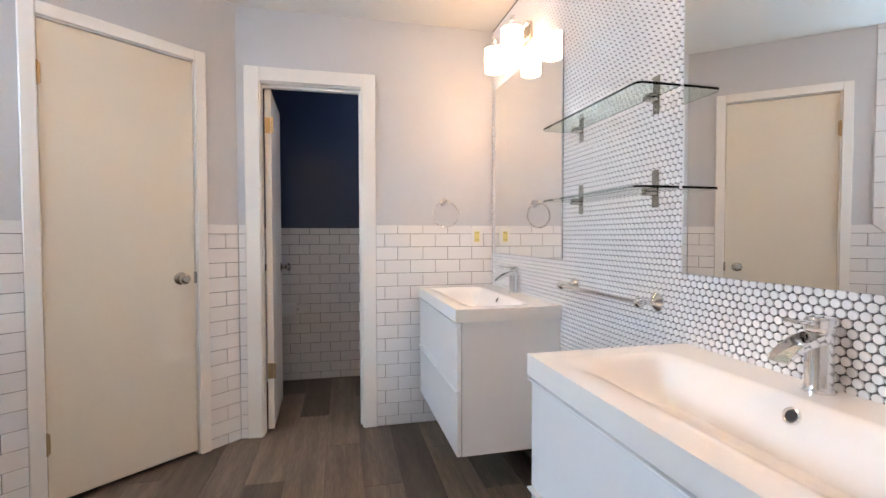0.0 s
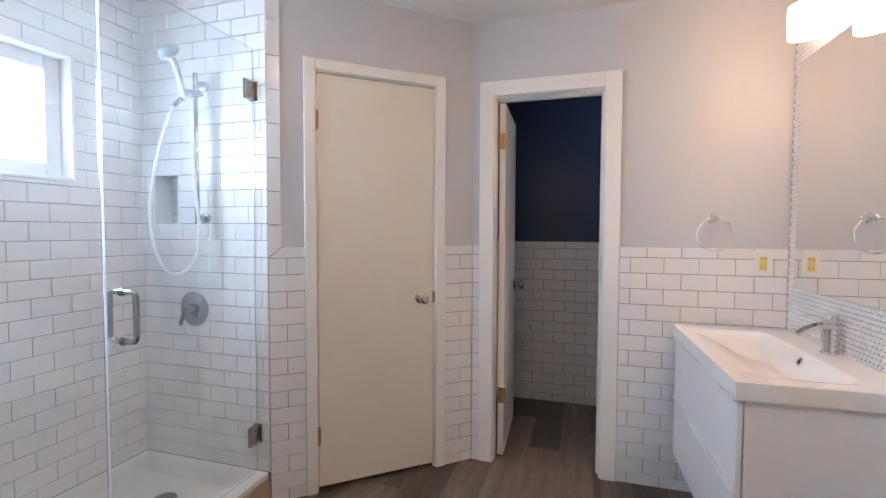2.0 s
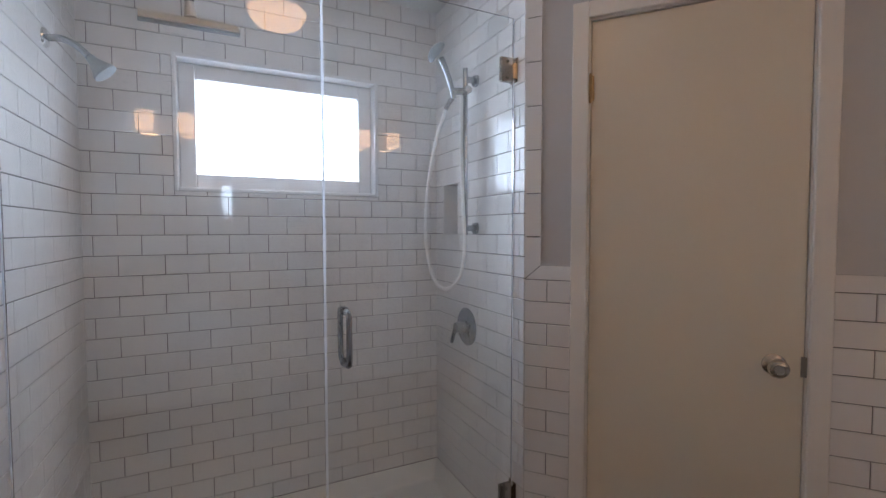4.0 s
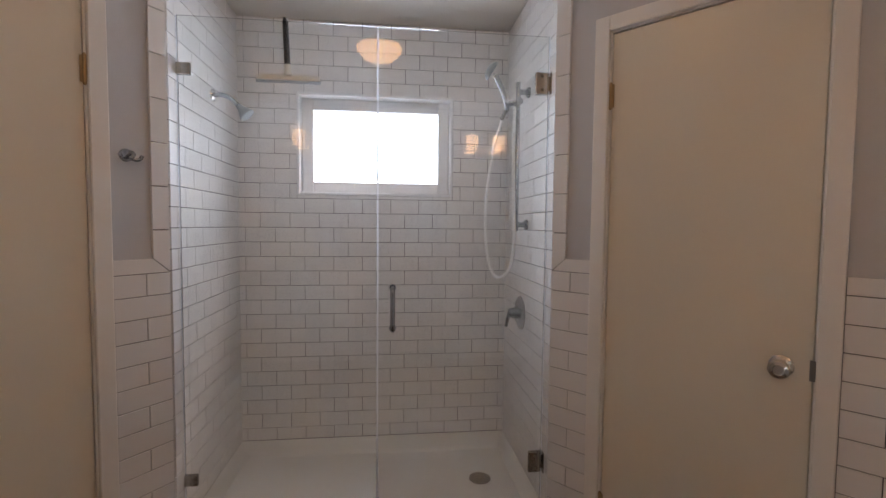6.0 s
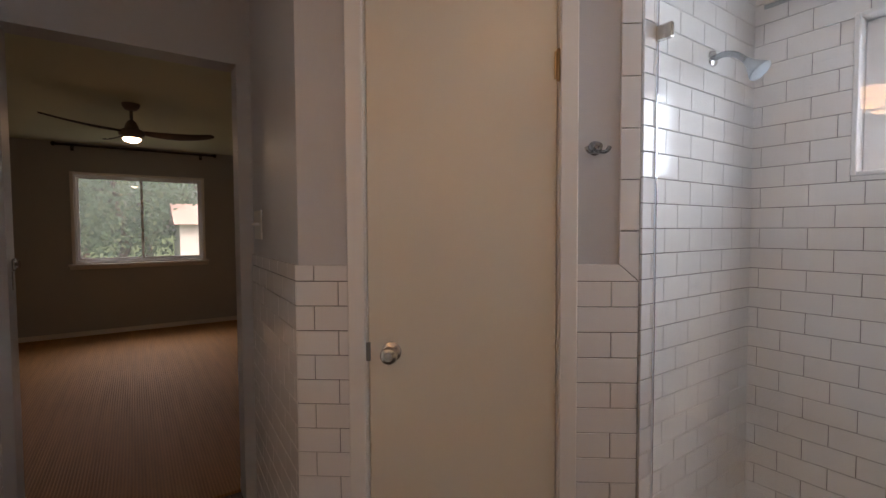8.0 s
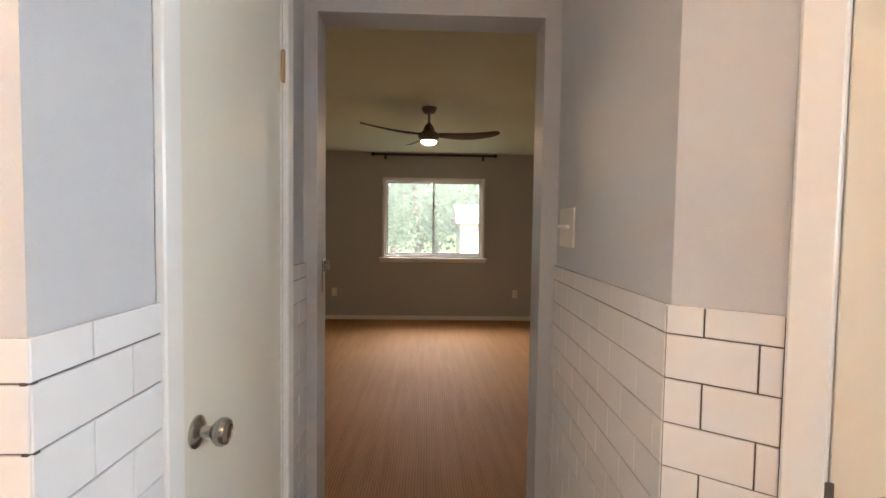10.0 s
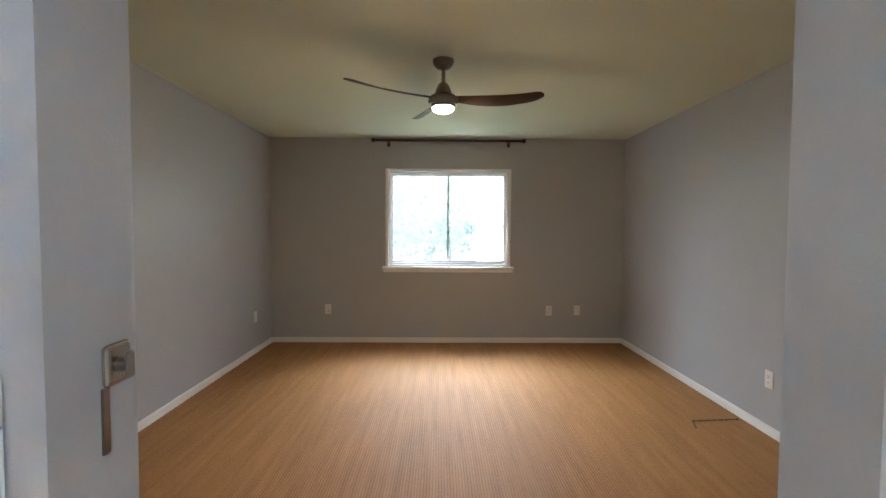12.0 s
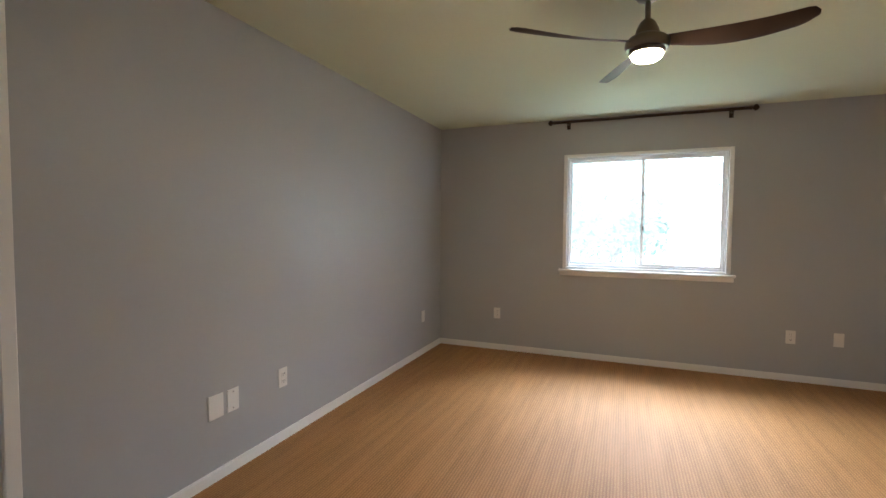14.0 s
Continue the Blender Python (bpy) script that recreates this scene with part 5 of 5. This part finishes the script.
part("tank_lid", box(-0.215, -0.22, 0.742, -0.010, 0.22, 0.775, 0.01, 3), CERAMIC, toilet)
part("pedestal", box(-0.30, -0.10, 0.002, -0.03, 0.10, 0.358, 0.02, 2), CERAMIC, toilet)
tp = thing("toilet_roll", pose(-0.335, WC_B - 0.013, 0.58), "white toilet roll on a chrome holder", "toilet roll")
part("roll", tube(bmesh.new(), [(-0.05, -0.075, 0), (0.05, -0.075, 0)], 0.052, 28), PAPER, tp, smooth=False)
bm = bx(bmesh.new(), -0.066, -0.08, -0.008, -0.058, 0.0, 0.008, 0.002, 1)
bx(bm, 0.058, -0.08, -0.008, 0.066, 0.0, 0.008, 0.002, 1)
tube(bm, [(-0.060, -0.075, 0), (0.060, -0.075, 0)], 0.006, 10)
part("holder", bm, CHROME, tp)

# frayed cut in the floor covering by the right wall
bm = bmesh.new()
for i in range(26):
    x = -1.80 - 0.350 * i / 26
    bx(bm, x - 0.0115, -3.692 - 0.03 * i / 26 + random.uniform(-0.004, 0.003), FB, x, -3.680 - 0.03 * i / 26 + random.uniform(-0.003, 0.004), FB + 0.003 + random.random() * 0.004)
for i in range(10):
    bx(bm, -1.806 + 0.004 * i, -3.69 + 0.012 * i, FB, -1.798 + 0.004 * i, -3.68 + 0.012 * i, FB + 0.003)
tagged(new("carpet_cut", link_mesh("carpet_cut", bm, WALNUT)), "dark frayed cut in the sisal floor", "carpet damage")

# ---- garden behind the bedroom window ----
structure("ground", box(-200, -260, -0.62, 200, BED_B - 0.12, -0.45), GRASS, "green lawn")
shed = thing("garden_shed", pose(-2.55, -14.5, -0.45), "pale garden shed with reddish shingle roof", "shed")
bm = bmesh.new()
bx(bm, -1.5, -1.2, 0.0, 1.5, 1.2, 2.0)
part("wall", bm, SHED_WALL, shed)
for k in range(14):
    x = -1.5 + 3.0 * k / 14
    part("batten", box(x, 1.2005, 0.05, x + 0.02, 1.215, 1.98), SHED_WALL, shed)
bm = bmesh.new()
vs = [bm.verts.new(v) for v in ((-1.65, -1.4, 1.98), (1.65, -1.4, 1.98), (1.65, 1.4, 1.98), (-1.65, 1.4, 1.98), (-1.65, 0, 2.62), (1.65, 0, 2.62))]
for f in ((0, 1, 5, 4), (2, 3, 4, 5), (0, 4, 3), (1, 2, 5), (0, 3, 2, 1)):
    bm.faces.new([vs[i] for i in f])
part("roof", bm, SHED_ROOF, shed)
part("door", box(-0.4, 1.2155, 0.05, 0.4, 1.24, 1.85, 0.005, 1), SHED_WALL, shed)


def tree(x, y, h, spread, seed):
    rnd = random.Random(seed)
    t = thing("tree", pose(x, y, -0.45), "leafy green garden tree", "tree", "garden trees")
    bm = bmesh.new()
    trunk = [(rnd.uniform(-0.1, 0.1) * k, rnd.uniform(-0.1, 0.1) * k, h * 0.75 * k / 6) for k in range(7)]
    tube(bm, trunk, [0.17 * (1 - 0.12 * k) for k in range(7)], 10)
    tips = []
    for k in range(11):
        z = h * rnd.uniform(0.22, 0.72)
        a, r = rnd.uniform(0, 6.28), spread * rnd.uniform(0.45, 0.85)
        e = (r * math.cos(a), r * math.sin(a), z + r * rnd.uniform(0.1, 0.6))
        tube(bm, [(0, 0, z), (e[0] * 0.5, e[1] * 0.5, z + (e[2] - z) * 0.6), e], [0.06, 0.04, 0.015], 6)
        tips += [e, (e[0] * 0.6, e[1] * 0.6, z + (e[2] - z) * 0.7)]
    tips.append((0, 0, h * 0.85))
    part("trunk", bm, BARK, t)
    verts, faces = [], []
    for e in tips:
        for _ in range(230):
            d = Vector((rnd.gauss(0, 1), rnd.gauss(0, 1), rnd.gauss(0, 0.8)))
            c = Vector(e) + d * spread * 0.24
            u = Vector((rnd.uniform(-1, 1), rnd.uniform(-1, 1), rnd.uniform(-1, 1))).normalized()
            v = u.orthogonal().normalized()
            s = rnd.uniform(0.05, 0.11)
            k = len(verts)
            verts += [c - u * s, c + v * s * 0.5, c + u * s, c - v * s * 0.5]
            faces.append((k, k + 1, k + 2, k + 3))
    me = bpy.data.meshes.new("crown")
    me.from_pydata([tuple(v) for v in verts], [], faces)
    me.materials.append(LEAF)
    ob = new("crown", me)
    ob.parent = t
    tagged(ob, "crown of small green leaves")


for i, (x, y, h, s) in enumerate(((2.2, -12.5, 4.6, 1.9), (0.4, -15.5, 5.5, 2.2), (-2.2, -19.0, 7.0, 2.6), (-4.5, -16.5, 6.0, 2.3), (4.2, -17.5, 6.5, 2.5), (1.6, -20.5, 7.5, 2.9), (-0.6, -24.0, 8.0, 3.2), (6.8, -22.0, 8.0, 3.2), (-6.5, -23.0, 8.0, 3.2))):
    tree(x, y, h, s, 11 + i)

# ---- tiles and planks ----
TW, TH, JOINT, PROUD = 0.1528, 0.0766, 0.0027, 0.012
meshes = {}


def tile_mesh(w, h, mat, th=0.008, soft=0.0012):
    key = (round(w, 4), round(h, 4), mat.name, th)
    if key not in meshes:
        verts = [(0, 0, 0), (w, 0, 0), (w, 0, h), (0, 0, h)]
        b = soft
        verts += [(0, th - b, 0), (w, th - b, 0), (w, th - b, h), (0, th - b, h), (b, th, b), (w - b, th, b), (w - b, th, h - b), (b, th, h - b)]
        faces = [(0, 4, 5, 1), (1, 5, 6, 2), (2, 6, 7, 3), (3, 7, 4, 0), (4, 8, 9, 5), (5, 9, 10, 6), (6, 10, 11, 7), (7, 11, 8, 4), (8, 11, 10, 9)]
        me = bpy.data.meshes.new("tile")
        me.from_pydata(verts, [], [f[::-1] for f in faces])
        me.materials.append(mat)
        meshes[key] = me
    return meshes[key]


def lay(parent, m, s, z, w, h, mat=TILE, name="tile"):
    if w < 0.008 or h < 0.008:
        return
    ob = new(name, tile_mesh(w, h, mat))
    ob.parent = parent
    tilt = pose(0, 0, 0, random.uniform(-0.25, 0.25), 0, random.uniform(-0.2, 0.2))
    ob.matrix_local = m @ Matrix.Translation((s, PROUD - 0.008, z)) @ tilt


def backing(name, m, s0, s1, z0, z1, mat, holes=()):
    bm = bmesh.new()
    for a, b, c, d in cut_boxes(s0, s1, z0, z1, holes):
        bx(bm, a, 0.0003, c, b, PROUD - 0.0045, d)
    bm.transform(m)
    return structure(name, bm, mat, "grout between the tiles")


def course(parent, m, s0, s1, z0, z1, holes, shift, pitch=TW + JOINT, mat=TILE):
    """One course of tiles from s0 to s1, cut at its ends and round openings."""
    free = [(s0, s1)]
    for h in holes:
        if min(h[3], z1) - max(h[2], z0) > 0.45 * (z1 - z0):
            free = [q for a, b in free for q in ((a, min(b, h[0])), (max(a, h[1]), b)) if q[1] - q[0] > 0.01]
            # tiles cut in height under and over the opening
            if h[2] - z0 > 0.010:
                course(parent, m, max(s0, h[0]), min(s1, h[1]), z0, h[2], (), shift, pitch, mat)
            if z1 - h[3] > 0.010:
                course(parent, m, max(s0, h[0]), min(s1, h[1]), h[3], z1, (), shift, pitch, mat)
    for a, b in free:
        s = math.floor((a - shift) / pitch) * pitch + shift
        cuts = [a]
        while s < b:
            if s - a > 0.028 and b - s > 0.028:
                cuts.append(s)
            s += pitch
        for p, q in zip(cuts, cuts[1:] + [b]):
            lay(parent, m, p + JOINT / 2, z0 + JOINT / 2, q - p - JOINT, z1 - z0 - JOINT, mat)


def lay_cut(parent, m, corners, mat=TILE):
    """One tile of any outline, with a soft front edge."""
    n = len(corners)
    cs, cz = sum(p[0] for p in corners) / n, sum(p[1] for p in corners) / n
    verts = []
    for d, k in ((0.0005, 1.0), (PROUD - 0.0012, 1.0), (PROUD, 0.975)):
        verts += [(cs + (s - cs) * k, d, cz + (z - cz) * k) for s, z in corners]
    faces = [(r * n + i, r * n + (i + 1) % n, r * n + n + (i + 1) % n, r * n + n + i) for r in (0, 1) for i in range(n)] + [tuple(range(2 * n, 3 * n))]
    bm = bmesh.new()
    vs = [bm.verts.new(v) for v in verts]
    for f in faces:
        bm.faces.new([vs[i] for i in f])
    bmesh.ops.recalc_face_normals(bm, faces=bm.faces)
    me = bpy.data.meshes.new("tile")
    bm.to_mesh(me)
    bm.free()
    me.materials.append(mat)
    ob = new("tile", me)
    ob.parent = parent
    ob.matrix_local = m


def wainscot(parent, name, m, s0, s1, shift=0.0, cap_from=None, cap_to=None):
    """Courses from the floor to a narrow cap course."""
    top = CAP - 0.052
    backing(name, m, s0, s1, 0, CAP - 0.004, GROUT)
    k = 0
    z = top
    while z > 0.02:
        lo = max(z - TH - JOINT, 0.001)
        course(parent, m, s0, s1, lo, z, (), shift + (k % 2) * (TW + JOINT) / 2)
        z = lo if lo > 0.002 else 0
        k += 1
    course(parent, m, cap_from if cap_from else s0, cap_to if cap_to else s1, top, CAP, (), shift + (TW + JOINT) / 2)


c = 0.05
wainscot(w_toilet, "trim_grout_1", M_T, 0.0125, TD[0] - 0.075, 0.07)
wainscot(w_toilet, "trim_grout_2", M_T, TD[1] + 0.075, L_T - 0.004, 0.05)
wainscot(w_d1, "trim_grout_3", M_1, 0.006, D1[0] - c, 0.078)
wainscot(w_d1, "trim_grout_4", M_1, D1[1] + c, L_1 + 0.002, 0.055, cap_to=D1[1] + c)
wainscot(w_d2, "trim_grout_5", M_2, -0.002, D2[0] - c, 0.08, cap_from=D2[0] - c)
wainscot(w_d2, "trim_grout_6", M_2, D2[1] + c, L_2 + 0.006, 0.00)
wainscot(w_hr, "trim_grout_7", M_HR, -0.004, L_HR - 0.002, 0.03)
wainscot(w_hl, "trim_grout_8", M_HL, 0.002, s_hl0 - c, 0.02)
wainscot(w_hl, "trim_grout_9", M_HL, s_hl1 + c, L_HL + 0.0115, 0.03)
wainscot(w_ts, "trim_grout_10", M_TS, -0.0115, XV_NEAR - HL - 0.0125, 0.065)
m_wc, l_wc = on_wall((XV, WC_B), (WC_L, WC_B))
wainscot(w_wb, "trim_grout_11", m_wc, 0.0, l_wc, 0.03)

# bullnose columns beside the shower, above the wainscot
for parent, name, m, s0, s1 in ((w_d1, "trim_grout_12", M_1, L_1 - 0.056, L_1 + 0.002), (w_d2, "trim_grout_13", M_2, -0.002, 0.056)):
    backing(name, m, s0 + 0.006, s1 - 0.006, CAP - 0.003, H, GROUT)
    z, j = CAP - 0.052, JOINT / 2
    # the cap and the lowest upright tile meet in a mitre
    inner, outer, end = (s0, s1, D1[1] + c) if parent is w_d1 else (s1, s0, D2[0] - c)
    out = j if inner < outer else -j
    lay_cut(parent, m, [(end, z + j), (outer - 2 * out, z + j), (inner - out, CAP), (end, CAP)])
    lay_cut(parent, m, [(inner, CAP + j), (outer, z + 2 * j), (outer, z + TW), (inner, z + TW)])
    z += TW + JOINT
    while z < H - 0.02:
        top = min(z + TW + JOINT, H)
        lay_cut(parent, m, [(s0, z + j), (s1, z + j), (s1, top - j), (s0, top - j)])
        z = top

# shower walls, full height
for parent, name, m, s0, s1, holes, shift in (
        (w_sr, "trim_grout_14", M_SR, -0.002, L_SR - PROUD, [NICHE], 0.03),
        (w_sb, "trim_grout_15", M_SB, 0.0, SR - SL, [(SW[0] - 0.012, SW[1] + 0.012, SW[2] - 0.012, SW[3] + 0.012)], 0.045),
        (w_sl, "trim_grout_16", M_SL, PROUD, L_SL + 0.002, [], 0.02)):
    backing(name, m, s0 + (0.01 if parent is w_sr else 0), s1 - (0.01 if parent is w_sl else 0), 0.06, H, GROUT, holes)
    z, k = H, 0
    while z > 0.16:
        lo = max(z - TH - JOINT, 0.152)
        course(parent, m, s0, s1, lo, z, holes, shift + (k % 2) * (TW + JOINT) / 2)
        z = lo if lo > 0.1525 else 0
        k += 1

# tiles inside the niche, in a half bond
a, b, lo, hi = NICHE
m_n = M_SR @ Matrix.Translation((0, -0.0998, 0))
backing("trim_grout_18", m_n @ Matrix.Translation((0, 0.0005, 0)), a + 0.008, b - 0.008, lo + 0.008, hi - 0.008, GROUT)
for k in range(4):
    z0, z1 = lo + 0.008 + k * 0.0643, lo + 0.008 + (k + 1) * 0.0643
    course(w_sr, m_n, a + 0.0085, b - 0.0085, z0, z1, (), a + (0.06 if k % 2 else 0.125))

# penny tiles of the vanity wall
backing("trim_grout_17", M_V, 0.0, L_V - 0.0, 0, H, GROUT_PENNY)
R, PITCH, N = 0.0097, 0.0215, 10
ring = [(R * math.cos(2 * math.pi * k / N), R * math.sin(2 * math.pi * k / N)) for k in range(N)]
pv = [(x, PROUD - 0.006, z) for x, z in ring] + [(x, PROUD - 0.0008, z) for x, z in ring] + [(x * 0.86, PROUD, z * 0.86) for x, z in ring]
pf = [tuple(range(2 * N, 3 * N))[::-1]]
for k in range(N):
    j = (k + 1) % N
    pf += [(k, N + k, N + j, j)[::-1], (N + k, 2 * N + k, 2 * N + j, N + j)[::-1]]
pf = [f[::-1] for f in pf]
penny = bpy.data.meshes.new("penny_tile")
penny.from_pydata(pv, [], pf)
penny.materials.append(PENNY)
near, rest = [], []
row = 0
z = 0.004 + R
while z < H - R:
    s = 0.013 + R + (row % 2) * PITCH / 2
    while s < L_V - R - 0.002:
        y = s + YS
        hidden = any(a + 0.02 < y < b - 0.02 and p + 0.02 < z < q - 0.02 for a, b, p, q in MIRRORS)
        if not hidden and z > 0.15:
            (near if 0.55 < y < 1.05 and 0.85 < z < 1.04 and len(near) < 220 else rest).append((s, z))
        s += PITCH
    z += PITCH * math.sqrt(3) / 2
    row += 1
for s, z in near:
    ob = new("penny_tile", penny)
    ob.parent = w_vanity
    ob.matrix_local = M_V @ Matrix.Translation((s, 0, z))
allv, allf = [], []
base = np.array(pv)
for i, (s, z) in enumerate(rest):
    jit = base + np.array((s + random.uniform(-0.0003, 0.0003), 0, z + random.uniform(-0.0003, 0.0003)))
    allv.append(jit)
    allf += [tuple(v + i * len(pv) for v in f) for f in pf]
me = bpy.data.meshes.new("penny_tile_field")
me.from_pydata(np.concatenate(allv).tolist(), [], allf)
me.materials.append(PENNY)
me.transform(M_V)
ob = new("penny_tile_field", me)
ob.parent = w_vanity
tagged(ob, "small round white tiles in dark grout", kind="stuff")

# planks of the bathroom floor, running towards the toilet room
PW, PL = 0.180, 1.22
x, k = -2.0, 0
while x < XV + 0.02:
    y = YN + 0.02 - PL * ((k * 0.37) % 1.0)
    while y < WC_B:
        a, b = max(y, YN), min(y + PL, WC_B)
        if b - a > 0.02 and not (x < -1.35 and (b > 0.4 and a < 2.1)):
            me = tile_mesh(PW - 0.0016, b - a - 0.0016, PLANK, 0.004, 0.0008)
            ob = new("plank", me)
            ob.parent = floor_bath
            ob.matrix_local = Matrix(((1, 0, 0, x), (0, 0, 1, a), (0, 1, 0, -0.004), (0, 0, 0, 1)))
        y += PL
    x += PW
    k += 1
